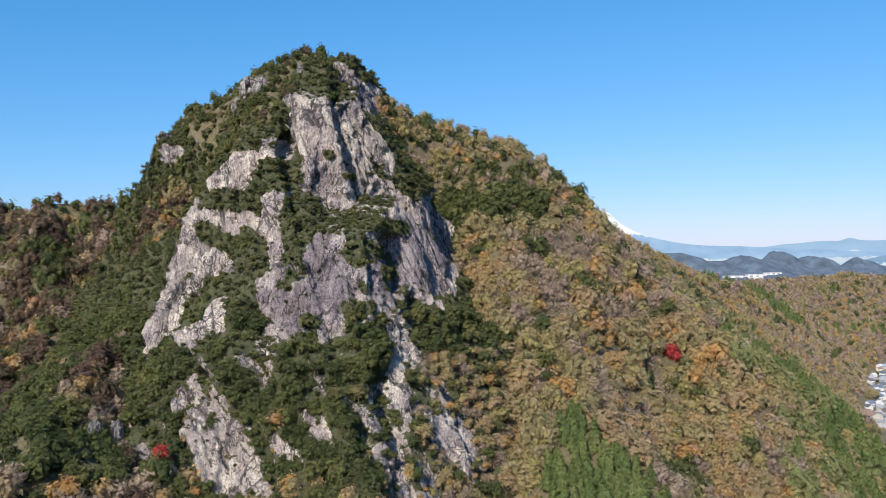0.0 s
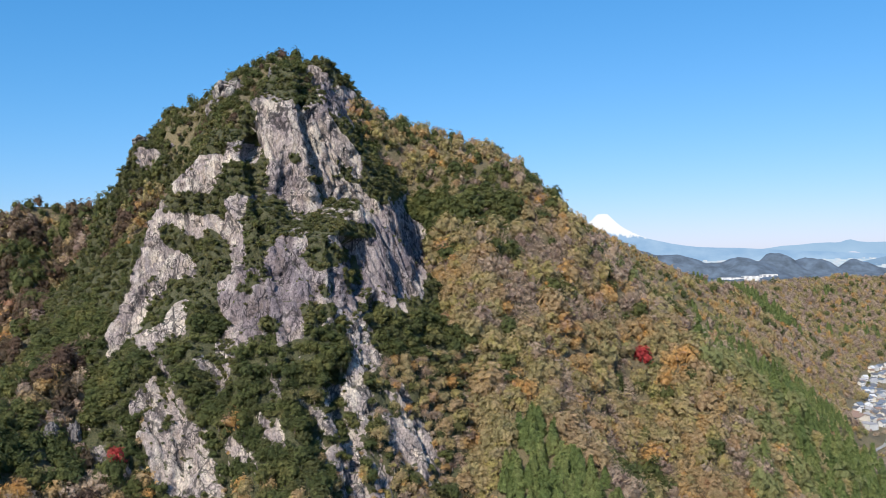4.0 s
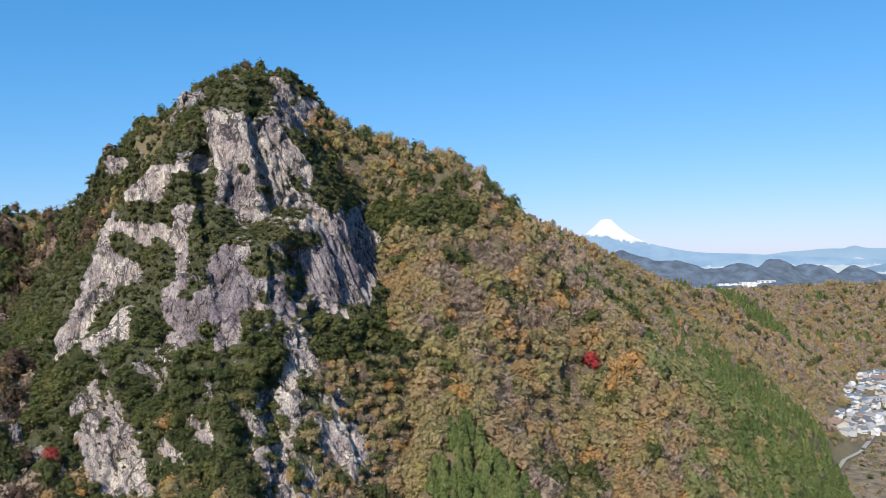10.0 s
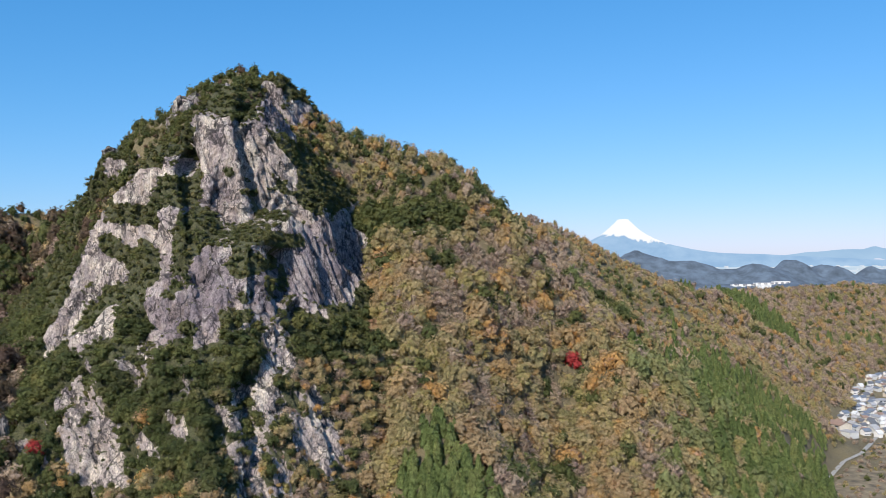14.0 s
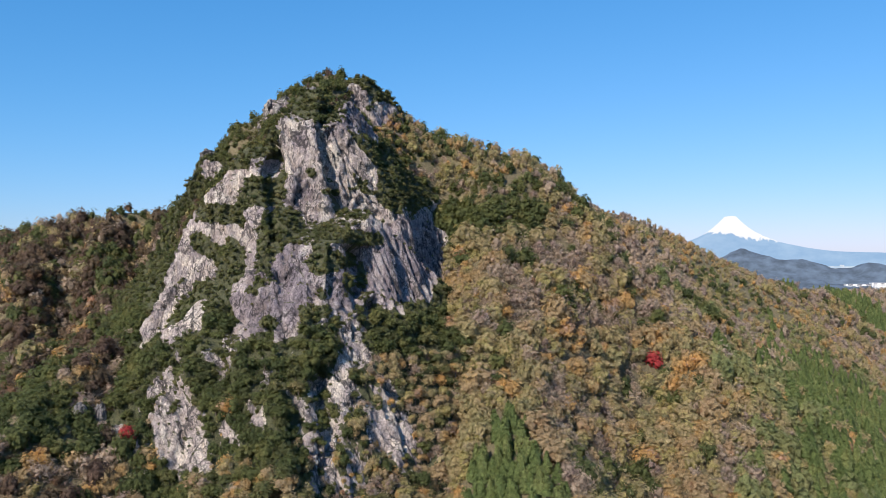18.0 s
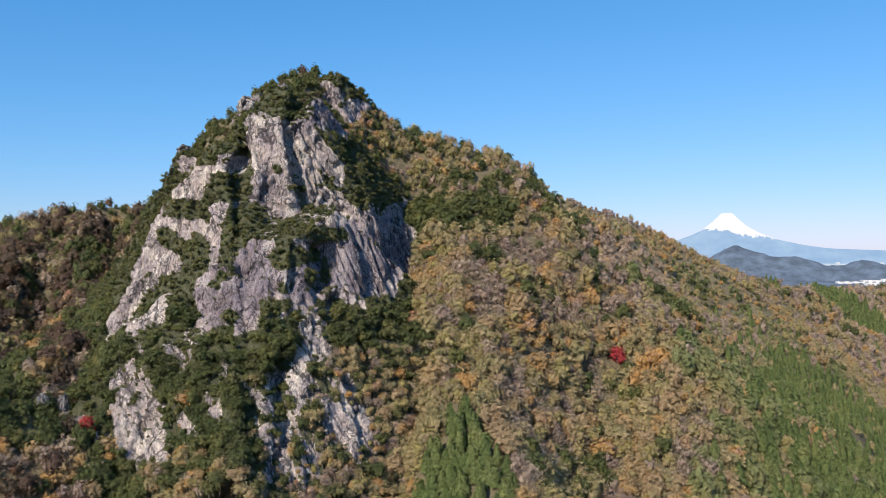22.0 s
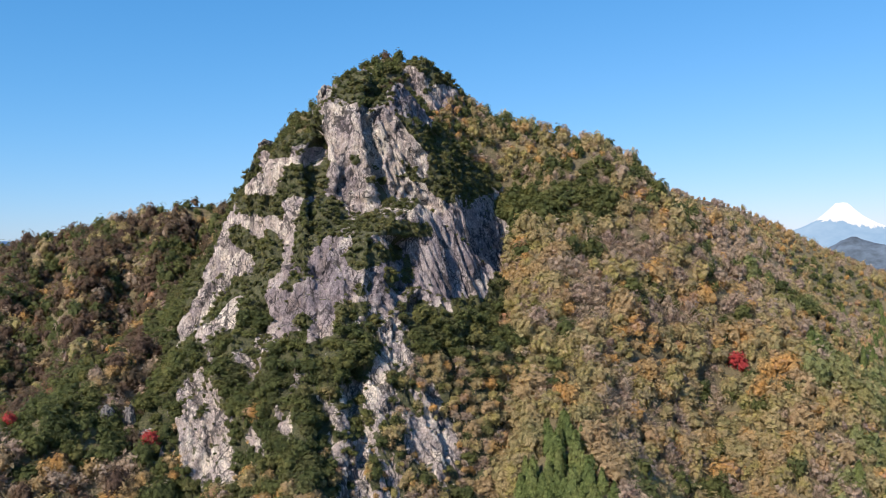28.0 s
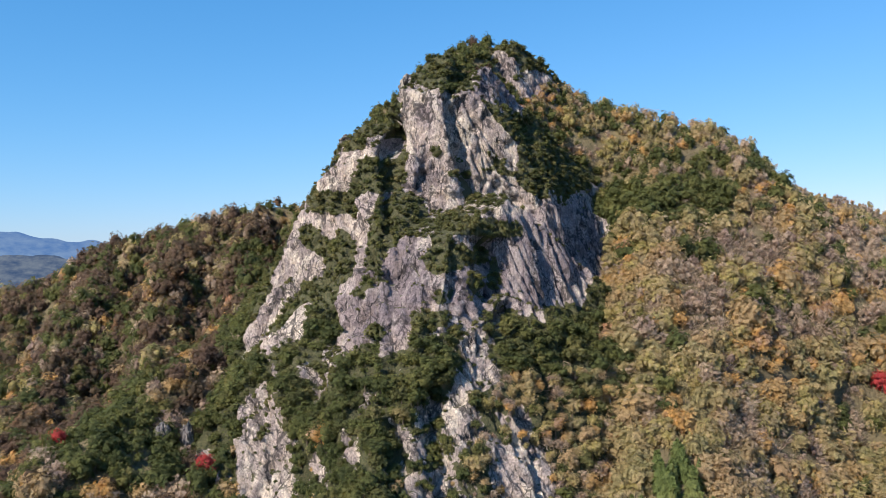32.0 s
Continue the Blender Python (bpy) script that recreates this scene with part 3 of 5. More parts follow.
# deep clefts between the slabs: upper end (x, z), lower end, depth, half width
CLEFTS = [
    ((-41, 244), (-35, 222), 3.0, 1.2), ((-36, 222), (-29, 198), 4.0, 1.8),
    ((-60, 238), (-50, 196), 6.0, 2.8), ((-50, 196), (-41, 160), 3.0, 1.5),
    ((-20, 194), (-11, 166), 8.0, 3.0), ((-62, 172), (-56, 150), 4.0, 2.2),
    ((-30, 178), (-25, 158), 2.5, 1.0), ((-72, 234), (-64, 210), 2.8, 1.1), ((-33, 238), (-21, 212), 2.0, 0.9),
    ((-66, 136), (-58, 108), 3.0, 1.2), ((-21, 152), (-12, 122), 3.0, 1.3),
]
# bare rock on the crags, then bushy ledges within it: centre x, z, half length, half width, and how far the length dips to the east
ROCK_UPPER = [
    (-1.0, 195.0, 20.0, 6.0, 84),
    (-48.7, 235.9, 11.4, 8.2, 82), (-42.2, 213.5, 11.6, 8.0, 66), (-38.0, 197.0, 5.4, 1.7, 65), (-36.2, 233.4, 11.2, 7.9, 72), (-35.9, 242.7, 3.0, 2.3, 90), (-24.7, 227.2, 5.9, 2.6, 60),
    (-31.6, 217.6, 6.4, 5.0, 80), (-21.6, 207.9, 12.2, 6.8, 18), (-9.3, 191.7, 17.7, 8.2, 76), (-15.7, 191.5, 7.4, 4.8, 80), (-9.5, 181.7, 8.7, 5.2, 80), (-56.6, 247.3, 2.8, 2.3, 90),
    (-79.0, 218.3, 9.1, 6.3, 25), (-68.6, 221.5, 6.3, 3.1, 5), (-79.1, 212.0, 5.6, 3.3, 30), (-61.4, 226.0, 4.0, 3.8, 45), (-58.2, 205.4, 3.4, 4.1, 70),
]
ROCK_MID = [
    (-79.3, 199.2, 10.1, 2.9, 8), (-91.4, 197.4, 6.7, 2.0, 100), (-82.2, 184.8, 7.4, 3.7, 15), (-91.3, 184.9, 7.9, 3.1, 118), (-95.8, 166.9, 10.9, 3.7, 108), (-86.9, 163.3, 7.5, 2.9, 60),
    (-86.6, 175.8, 2.8, 2.4, 90), (-73.8, 167.2, 4.1, 3.5, 70), (-79.5, 162.3, 4.1, 2.0, 150), (-59.5, 189.0, 9.6, 3.6, 75), (-38.9, 182.1, 11.1, 6.0, 82), (-41.9, 193.6, 2.5, 1.7, 90),
    (-50.8, 172.4, 11.5, 7.5, 35), (-36.4, 167.8, 8.1, 3.8, 80), (-52.6, 161.7, 7.4, 3.5, 130), (-67.8, 198.6, 3.0, 2.0, 45),
]
ROCK_LEDGE = [
    (-27.1, 179.4, 9.2, 2.2, 172), (-29.1, 175.7, 4.9, 3.4, 70), (-19.8, 179.1, 10.3, 3.1, 76), (-22.6, 188.3, 4.2, 1.5, 80), (-22.8, 169.9, 3.9, 1.8, 130), (-16.5, 165.0, 3.9, 1.4, 80),
    (-12.1, 155.4, 4.3, 1.7, 70), (-15.4, 149.9, 4.7, 2.1, 100),
]
ROCK_LOW = [
    (-17.3, 142.9, 7.4, 3.7, 12), (-19.2, 134.5, 10.7, 3.1, 48), (-11.5, 137.1, 3.3, 1.3, 80), (1.1, 130.7, 9.9, 3.2, 55), (-0.4, 140.8, 2.7, 1.4, 60), (-15.3, 124.4, 11.8, 2.3, 52),
    (-36.9, 136.4, 4.6, 2.3, 40), (-61.2, 128.0, 12.1, 8.0, 35), (-73.2, 136.9, 6.0, 3.7, 70), (-69.7, 142.8, 6.1, 1.3, 60), (-79.9, 143.7, 4.7, 2.0, 120), (-61.1, 153.6, 2.7, 1.0, 30),
    (-53.8, 155.9, 3.1, 1.0, 100), (-37.7, 148.4, 2.5, 0.9, 60), (-47.6, 131.4, 3.2, 1.1, 20), (-6.2, 122.3, 3.9, 1.6, 70), (-76.0, 122.6, 4.1, 2.6, 60), (-98.7, 130.1, 4.4, 1.8, 70),
    (-91.7, 125.6, 3.7, 2.1, 120),
]
ROCK_FAR = [
    (-33.0, 262.0, 9.0, 5.0, 75),
    (-137.0, 239.9, 7.0, 3.8, 25), (-88.3, 270.6, 7.0, 3.5, 140), (-110.0, 271.3, 5.2, 1.9, 120), (-46.1, 273.3, 7.0, 4.1, 62), (-30.7, 253.8, 7.5, 2.8, 74), (-119.5, 261.4, 7.1, 1.6, 120),
    (-143.3, 215.5, 5.0, 1.6, 110),
]
BUSH_UPPER = [
    (-42.4, 224.1, 3.4, 2.0, 0), (-58.6, 215.7, 8.2, 5.9, 30), (-48.5, 200.8, 10.1, 7.2, 60), (-77.6, 207.3, 11.1, 4.2, 3), (-83.1, 195.1, 6.0, 4.4, 30), (-64.8, 187.6, 10.4, 5.2, 62),
    (-32.8, 199.2, 8.0, 4.2, 20), (-21.6, 197.1, 9.5, 3.8, 10), (-28.1, 187.1, 6.8, 4.8, 0), (-14.5, 212.4, 7.0, 3.0, 35), (-34.7, 216.6, 1.8, 3.0, 80), (-26.0, 220.0, 4.7, 2.3, 150),
]
BUSH_LOW = [
    (-76.3, 176.8, 8.9, 3.8, 0), (-85.8, 167.6, 4.0, 6.0, 0), (-67.2, 168.6, 5.6, 9.2, 0), (-42.8, 165.0, 3.5, 2.7, 0), (-49.7, 186.9, 2.8, 2.2, 60), (-50.2, 179.6, 2.4, 2.0, 0),
    (-26.4, 175.1, 2.8, 1.8, 60), (-19.1, 179.8, 1.9, 6.9, 170), (-52.3, 177.0, 3.2, 1.6, 30), (-19.4, 140.9, 3.3, 1.7, 20), (-20.0, 133.2, 4.6, 2.3, 20), (-33.1, 158.9, 4.5, 2.3, 0),
    (-28.2, 168.3, 5.8, 3.9, 0), (-62.3, 139.5, 3.0, 1.5, 40),
]
# where the rock is pale, and where it is dark (purple middle slab; shade of the eastern faces and a cleft put into the
# colour): centre x, z and half sizes
PALE = [(-76, 218, 16, 9), (-31, 224, 9, 16), (-22, 208, 12, 7), (-80, 199, 12, 4), (-84, 184, 9, 5), (-75, 166, 5, 5), (-17, 139, 16, 12), (1, 131, 9, 11), (-64, 128, 18, 15), (-88, 163, 5, 6)]
DARK_AND_SHADED = [(-8, 190, 11, 18), (-44, 176, 14, 14), (-30, 256, 6, 12), (-20, 180, 4, 9)]


def blobs(x, z, some):
    return np.maximum.reduce([1 - np.hypot((x - a) / c, (z - b) / d) for a, b, c, d in some])


def strips(x, z, some):
    """Metres inside the nearest of some slanting ovals, below 0 outside."""
    best = np.full(x.shape, -1e9)
    for a, b, half, wide, dip in some:
        c, d = math.cos(radians(dip)), math.sin(radians(dip))
        along, across = (x - a) * c - (z - b) * d, (x - a) * d + (z - b) * c
        best = np.maximum(best, (1 - np.hypot(along / half, across / wide)) * min(half, wide))
    return best


def bareness(x, y, z):
    """Metres inside bare rock; below 0 where plants cover the crag."""
    lean = x + 0.4 * (z - 200)
    edge = 2.2 * fbm(lean / 3.6, z / 6.0, y / 7, 4, 81)
    rock = np.maximum.reduce([strips(x, z, some) for some in (ROCK_UPPER, ROCK_MID, ROCK_LEDGE, ROCK_LOW, ROCK_FAR)]) + 0.3 + 1.3 * ramp(z, 152, 166) + edge
    rock = rock + ramp(164 - z, 0, 12) * (3.4 * fbm((x + 0.62 * z) / 1.9, z / 9, y / 9, 3, 83) + 0.25)
    bush = np.maximum(strips(x, z, BUSH_UPPER), strips(x, z, BUSH_LOW)) - 0.3 + 0.8 * edge
    return np.where(bush > 0, -bush, rock)


CP, CN = cliff_sheet(-166, 24, 220, 478, 0.58, 520)
rows_, cols_ = CP.shape[:2]
BARE = bareness(CP[..., 0], CP[..., 1], CP[..., 2])
cliff = new("cliff", mesh_from("cliff", CP.reshape(-1, 3), grid_faces(rows_, cols_), ROCK, False))
cliff.data.attributes.new("bare", "FLOAT", "POINT").data.foreach_set("value", np.clip(BARE + 0.5, 0, 1).astype(np.float32).ravel())
rock_tone_shade = 0.5 + 0.9 * np.clip(blobs(CP[..., 0], CP[..., 2], PALE) + 0.25, 0, 0.55) - 0.9 * np.clip(blobs(CP[..., 0], CP[..., 2], DARK_AND_SHADED) + 0.25, 0, 0.55)
cliff.data.attributes.new("rock_tone_shade", "FLOAT", "POINT").data.foreach_set("value", rock_tone_shade.astype(np.float32).ravel())
tagged(cliff, "weathered pale grey rock face with cracks, slabs and ledges", "cliff", kind="structure")


# ==== trees ====
ICO = bmesh.new()
bmesh.ops.create_icosphere(ICO, subdivisions=1, radius=1)
ICO_V = np.array([v.co[:] for v in ICO.verts])
ICO_F = np.array([[v.index for v in f.verts] for f in ICO.faces])
ROUGH = bmesh.new()
bmesh.ops.create_icosphere(ROUGH, subdivisions=1, radius=1)
ROUGH_V = np.array([v.co[:] for v in ROUGH.verts])
ROUGH_F = np.array([[v.index for v in f.verts] for f in ROUGH.faces])
ROUGH.free()
ICO.free()


def leaves_on(rng, centres, normals, size, flat=0.42):
    """Small leaf-clump triangles at the given places, roughly facing the normals."""
    n = len(centres)
    nrm = normals + (0, 0, 0.7) + flat * rng.normal(size=(n, 3))
    nrm /= np.linalg.norm(nrm, axis=1, keepdims=True) + 1e-9
    a = np.cross(nrm, rng.normal(size=(n, 3)))
    a /= np.linalg.norm(a, axis=1, keepdims=True) + 1e-9
    b = np.cross(nrm, a)
    s = size * rng.uniform(0.6, 1.4, (n, 1))
    v = np.stack([centres + a * s, centres - 0.55 * a * s + 0.8 * b * s * rng.uniform(0.6, 1.2, (n, 1)), centres - 0.5 * a * s - 0.85 * b * s], 1)
    return v.reshape(-1, 3), np.arange(3 * n).reshape(-1, 3)


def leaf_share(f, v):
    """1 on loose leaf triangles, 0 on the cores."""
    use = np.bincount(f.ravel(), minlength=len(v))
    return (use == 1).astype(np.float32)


def joined(chunks):
    vs, fs, k = [], [], 0
    for v, f in chunks:
        vs.append(v), fs.append(f + k)
        k += len(v)
    return np.concatenate(vs), np.concatenate(fs)


def broad_crown(rng, lobes, leaves, size, core=0.74, squash=0.72, rough=False):
    """A crown of radius 1 on the ground: uneven lobes, each a rough core under leaf clumps."""
    chunks = []
    ang = rng.uniform(0, 6.283, lobes) + np.arange(lobes) * 2.4
    rad = 0.55 * np.sqrt(rng.uniform(0.05, 1, lobes))
    mid = np.stack([np.cos(ang) * rad, np.sin(ang) * rad, 0.62 + 0.45 * rng.uniform(-0.6, 1, lobes) * (1 - 0.6 * rad)], 1)
    mid[0] = (0, 0, 0.85)
    big = rng.uniform(0.38, 0.58, lobes)
    for c, r in zip(mid, big):
        iv, fv = (ROUGH_V, ROUGH_F) if rough else (ICO_V, ICO_F)
        chunks.append((iv * (r * core * rng.uniform(0.75, 1.15, (len(iv), 1))) * (1, 1, 0.9) + c, fv))
    who = rng.integers(0, lobes, leaves)
    d = rng.normal(size=(leaves, 3)) + (0, 0, 0.35)
    d /= np.linalg.norm(d, axis=1, keepdims=True)
    chunks.append(leaves_on(rng, mid[who] + d * big[who][:, None] * rng.uniform(0.72, 1.24, (leaves, 1)), d, size))
    v, f = joined(chunks)
    return v * (1, 1, squash / 0.72), f


def bare_crown(rng, twigs, leaves):
    """A nearly leafless crown: sprays of thin twigs with a few dry leaves."""
    d = rng.normal(size=(twigs, 3)) * (1, 1, 0.7) + (0, 0, 0.75)
    d /= np.linalg.norm(d, axis=1, keepdims=True)
    start = np.array([0, 0, 0.25]) + d * rng.uniform(0.05, 0.35, (twigs, 1))
    end = np.array([0, 0, 0.25]) + d * rng.uniform(0.75, 1.1, (twigs, 1)) + 0.12 * rng.normal(size=(twigs, 3))
    side = np.cross(d, rng.normal(size=(twigs, 3)))
    side *= rng.uniform(0.02, 0.07, (twigs, 1)) / (np.linalg.norm(side, axis=1, keepdims=True) + 1e-9)
    mid = 0.45 * start + 0.55 * end + side
    v = np.stack([start, mid, end], 1).reshape(-1, 3)
    puff, pf = broad_crown(rng, 3, leaves, 0.17, 0.5, rough=True)
    return joined([(v, np.arange(3 * twigs).reshape(-1, 3)), (puff * (0.95, 0.95, 0.95), pf)])


def cone_crown(rng, leaves, tall=2.6):
    """A narrow conifer of radius 1: drooping sprays round a tapering core."""
    t = rng.uniform(0, 1, leaves) ** 0.75
    a = rng.uniform(0, 6.283, leaves)
    r = (1 - t) ** 0.85 * rng.uniform(0.75, 1.1, leaves)
    out = np.stack([np.cos(a), np.sin(a), 0 * a - 0.25 + 0.6], 1)
    c = np.stack([np.cos(a) * r, np.sin(a) * r, 0.12 + t * (tall - 0.12)], 1)
    rings = []
    for k, (rr, z) in enumerate(((0.72, 0.05), (0.78, 0.4), (0.45, 1.3), (0.02, tall))):
        b = np.arange(7) * 6.283 / 7
        rings.append(np.stack([np.cos(b) * rr, np.sin(b) * rr, np.full(7, z)], 1))
    f = []
    for k in range(3):
        for i in range(7):
            p, q = 7 * k + i, 7 * k + (i + 1) % 7
            f += [(p, q, q + 7), (p, q + 7, p + 7)]
    return joined([(np.concatenate(rings), np.array(f)), leaves_on(rng, c, out, 0.29, 0.4)])


def trunk_mesh(rng, tall, thick, limbs):
    """A tapered, slightly bent trunk with limbs, for a crown of radius 1."""
    chunks = []

    def limb(a, b, ra, rb):
        a, b = np.array(a, float), np.array(b, float)
        axis = (b - a) / np.linalg.norm(b - a)
        u = np.cross(axis, (0.3, 0.8, 0.1))
        u /= np.linalg.norm(u)
        w = np.cross(axis, u)
        k = np.arange(5) * 6.283 / 5
        ring = np.cos(k)[:, None] * u + np.sin(k)[:, None] * w
        f = [(i, (i + 1) % 5, 5 + (i + 1) % 5, 5 + i) for i in range(5)]
        tri = np.array([q for s in f for q in ((s[0], s[1], s[2]), (s[0], s[2], s[3]))])
        chunks.append((np.concatenate([a + ring * ra, b + ring * rb]), tri))

    m = (0.06 * rng.normal(), 0.06 * rng.normal(), 0.45 * tall)
    limb((0, 0, -0.5), m, thick, 0.75 * thick)
    limb(m, (0.08 * rng.normal(), 0.08 * rng.normal(), tall), 0.75 * thick, 0.3 * thick)
    for _ in range(limbs):
        a = rng.uniform(0, 6.283)
        limb(m, (0.55 * math.cos(a), 0.55 * math.sin(a), tall * rng.uniform(0.75, 1.05)), 0.5 * thick, 0.18 * thick)
    return joined(chunks)


def crown_of(kind, rng, fine, far=False):
    if far and kind != "cedar":
        return broad_crown(rng, 4, 66, 0.21, core=0.66, squash=0.8, rough=True)
    if kind == "cedar":
        return cone_crown(rng, 240 if fine else 75)
    if kind == "bare":
        return bare_crown(rng, 230 if fine else 110, 90 if fine else 26)
    if kind == "shrub":
        return broad_crown(rng, 5 if fine else 3, 220 if fine else 56, 0.19 if fine else 0.26, squash=0.62)
    if kind == "bamboo":
        return broad_crown(rng, 5 if fine else 3, 200 if fine else 70, 0.22, squash=0.95)
    few = 150 if kind == "evergreen" else 215
    return broad_crown(rng, 7 if fine else 4 if kind == "evergreen" else 5, 300 if fine else few, 0.145 if fine else 0.16, core=0.72, rough=not fine)


WORDS = {
    "evergreen": ("evergreen_tree", "dark green broadleaved evergreen tree on the mountain", "tree", "evergreen trees on the mountain"),
    "shrub": ("shrub", "olive green shrub rooted on a rock ledge", "shrub", "shrubs on the rock face"),
    "autumn": ("autumn_tree", "deciduous tree in ochre and orange autumn leaf", "tree", "autumn trees on the slope"),
    "olive": ("oak_tree", "deciduous tree with fading olive yellow leaves", "tree", "fading trees on the slope"),
    "russet": ("russet_oak_tree", "oak tree with the hill's shade put into its dark brown leaves", "tree", "withered oaks on the hill"),
    "bare": ("bare_tree", "nearly leafless grey-brown tree with fine twigs", "tree", "bare trees on the slope"),
    "cedar": ("cedar_tree", "dark green pointed conifer of a plantation", "conifer", "conifers of the plantation"),
    "bamboo": ("bamboo_clump", "light green feathery bamboo clump", "bamboo", "bamboo clumps on the slope"),
    "maple": ("maple_tree", "maple tree in bright red autumn leaf", "tree", "red maples"),
}
spots = {k: [] for k in WORDS}       # kind -> (x, y, z, radius, stretch)


def spot(kind, x, y, z, r, stretch=1.0):
    spots[kind].append((x, y, z, r, stretch))


def forest_kind(x, y, z, rng):
    """What grows at a place of the mountain."""
    n = float(vnoise(x / 26, y / 26, seed=101)) + 0.5 * float(vnoise(x / 9, y / 9, seed=103))
    m = float(vnoise(x / 34, y / 34, seed=107)) + 0.6 * float(vnoise(x / 11, y / 11, seed=113))
    u = rng.uniform()
    p = float(vnoise(x / 13, y / 13, seed=139)) + 0.5 * float(vnoise(x / 5, y / 5, seed=149))
    if x > -20 and z < 235:
        u = min(0.999, max(0.0, 0.5 + 0.62 * p + 0.55 * (u - 0.5)))
    if abs(x - 43) < 0.42 * (294 - y) and y < 294 and 18 < x < 74:
        return "cedar"
    if y > 900:
        if n > 0.85 or math.hypot(x - 470, 0.55 * (y - 1240)) < 50:
            return "cedar"
        if m > 0.25:
            return "bare" if u < 0.6 else "autumn" if u < 0.8 else "olive"
        return "autumn" if u < 0.17 else "evergreen" if u < 0.37 else "bare" if u < 0.72 else "olive"
    if x > 160 and z < 112 and y < 715 and n > -0.9:
        return "cedar" if u < 0.8 else "bamboo" if u < 0.93 else "olive"
    if x > 128 and z < 142 and y < 760 and n > -0.5:
        return "bamboo" if u < 0.3 else "olive" if u < 0.68 else "bare" if u < 0.82 else "autumn" if u < 0.94 else "cedar"
    if -150 < x < -38 and y > 330 and z > 222:
        return "shrub" if u < 0.62 else "evergreen" if u < 0.93 else "russet"
    if x > 55 and 440 < y < 760 and z > 135 and n > -0.2 and u > 0.5:
        return "evergreen" if u > 0.72 else "bamboo" if u > 0.6 else "olive"
    # the western hill: its shade comes from the darkened oak tone
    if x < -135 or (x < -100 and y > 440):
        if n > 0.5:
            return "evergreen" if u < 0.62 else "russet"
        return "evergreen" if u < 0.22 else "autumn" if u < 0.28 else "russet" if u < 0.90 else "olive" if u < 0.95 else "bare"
    if x < -92 and y < 345 and z > (114 if x < -102 else 128):
        if m > 0.4:
            return "evergreen"
        return "bare" if u < 0.36 else "russet" if u < 0.64 else "autumn" if u < 0.82 else "evergreen"
    if x < -92 and y < 440 and z < 232:
        return "evergreen" if m > 0.5 else "autumn" if u < 0.4 else "olive" if u < 0.68 else "bare" if u < 0.86 else "russet"
    if x < -72 and y < 345:
        if m > 0.45:
            return "evergreen"
        return "bare" if u < 0.32 else "autumn" if u < 0.54 else "russet" if u < 0.74 else "evergreen"
    if x > -38 and y > 400 and z > 230 and u < 0.42:
        return "autumn" if u < 0.22 else "olive" if u < 0.33 else "bare"
    high = ramp(z, 186, 214) * ramp(70 - x, -25, 10)
    if u < (0.84 if x > -38 else 0.98) * float(high) and not (n > 0.55 and x > -30):
        return "shrub" if x < -40 else "evergreen" if u < 0.66 * float(high) or x < -22 else "olive" if u < 0.76 * float(high) else "bare"
    if x < 18 and y < 300:
        return "evergreen" if u < 0.22 else "olive" if u < 0.62 else "autumn"
    if n > 0.35:
        return "autumn" if u < 0.48 else "olive" if u < 0.78 else "bare"
    if m > 0.3:
        return "bare" if u < 0.66 else "autumn" if u < 0.84 else "olive"
    if m < -0.45:
        return "olive" if u < 0.7 else "evergreen" if u < 0.8 else "autumn"
    return "autumn" if u < 0.24 else "olive" if u < 0.58 else "bare" if u < 0.92 else "evergreen"


def plant(x0, x1, y0, y1, step, rng, size, steep_only=False):
    """Trees on a jittered lattice over a stretch of the plan, kept to what the camera's view covers: flanks that face
    south or east, and the crests.
    """
    xs, ys = np.meshgrid(np.arange(x0, x1, step), np.arange(y0, y1, step))
    xs = xs.ravel() + rng.uniform(-0.45, 0.45, xs.size) * step
    ys = ys.ravel() + rng.uniform(-0.45, 0.45, ys.size) * step
    z = land(xs, ys)
    north = (land(xs, ys + 22) - land(xs, ys - 4)) / 26
    over = (xs > -172) & (xs < 22) & (ys > 215) & (ys < 478) & (crag(xs, ys) > z - 0.3)
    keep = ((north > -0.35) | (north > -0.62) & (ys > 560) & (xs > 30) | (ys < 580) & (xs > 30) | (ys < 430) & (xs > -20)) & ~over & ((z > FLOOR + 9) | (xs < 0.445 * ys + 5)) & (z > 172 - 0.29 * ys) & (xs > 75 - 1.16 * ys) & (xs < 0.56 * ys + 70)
    keep &= (np.hypot(xs - 101, ys - 376) > 5.2) & ~((xs > lane_x(ys) - 4) & (ys > 540) & (ys < 830))
    if steep_only:
        slope = np.hypot(land(xs + 3, ys) - land(xs - 3, ys), land(xs, ys + 3) - land(xs, ys - 3)) / 6
        keep &= rng.uniform(size=xs.shape) < (slope - 0.65) / 0.5
    for x, y, h in zip(xs[keep], ys[keep], z[keep]):
        kind = forest_kind(x, y, h, rng)
        r = rng.uniform(*size) * (0.78 if kind == "cedar" and x > 128 else 0.6 if kind in ("cedar", "shrub") else 0.85 if kind == "bamboo" else 1.0)
        if kind == "shrub":
            r = rng.uniform(2.2, 3.6)
        if kind not in ("cedar", "shrub") and y < 900:
            r *= rng.choice((0.75, 0.9, 1.0, 1.1, 1.35))
        if h > 215:
            r *= 0.72
        elif x > 55 and 440 < y < 900 and h > 120:
            r *= 0.8
        spot(kind, x, y, h - (0.3 if kind == "cedar" else 0.42) * r, 1.15 * r, rng.uniform(0.85, 1.3) if kind == "cedar" else rng.uniform(0.95, 1.4))


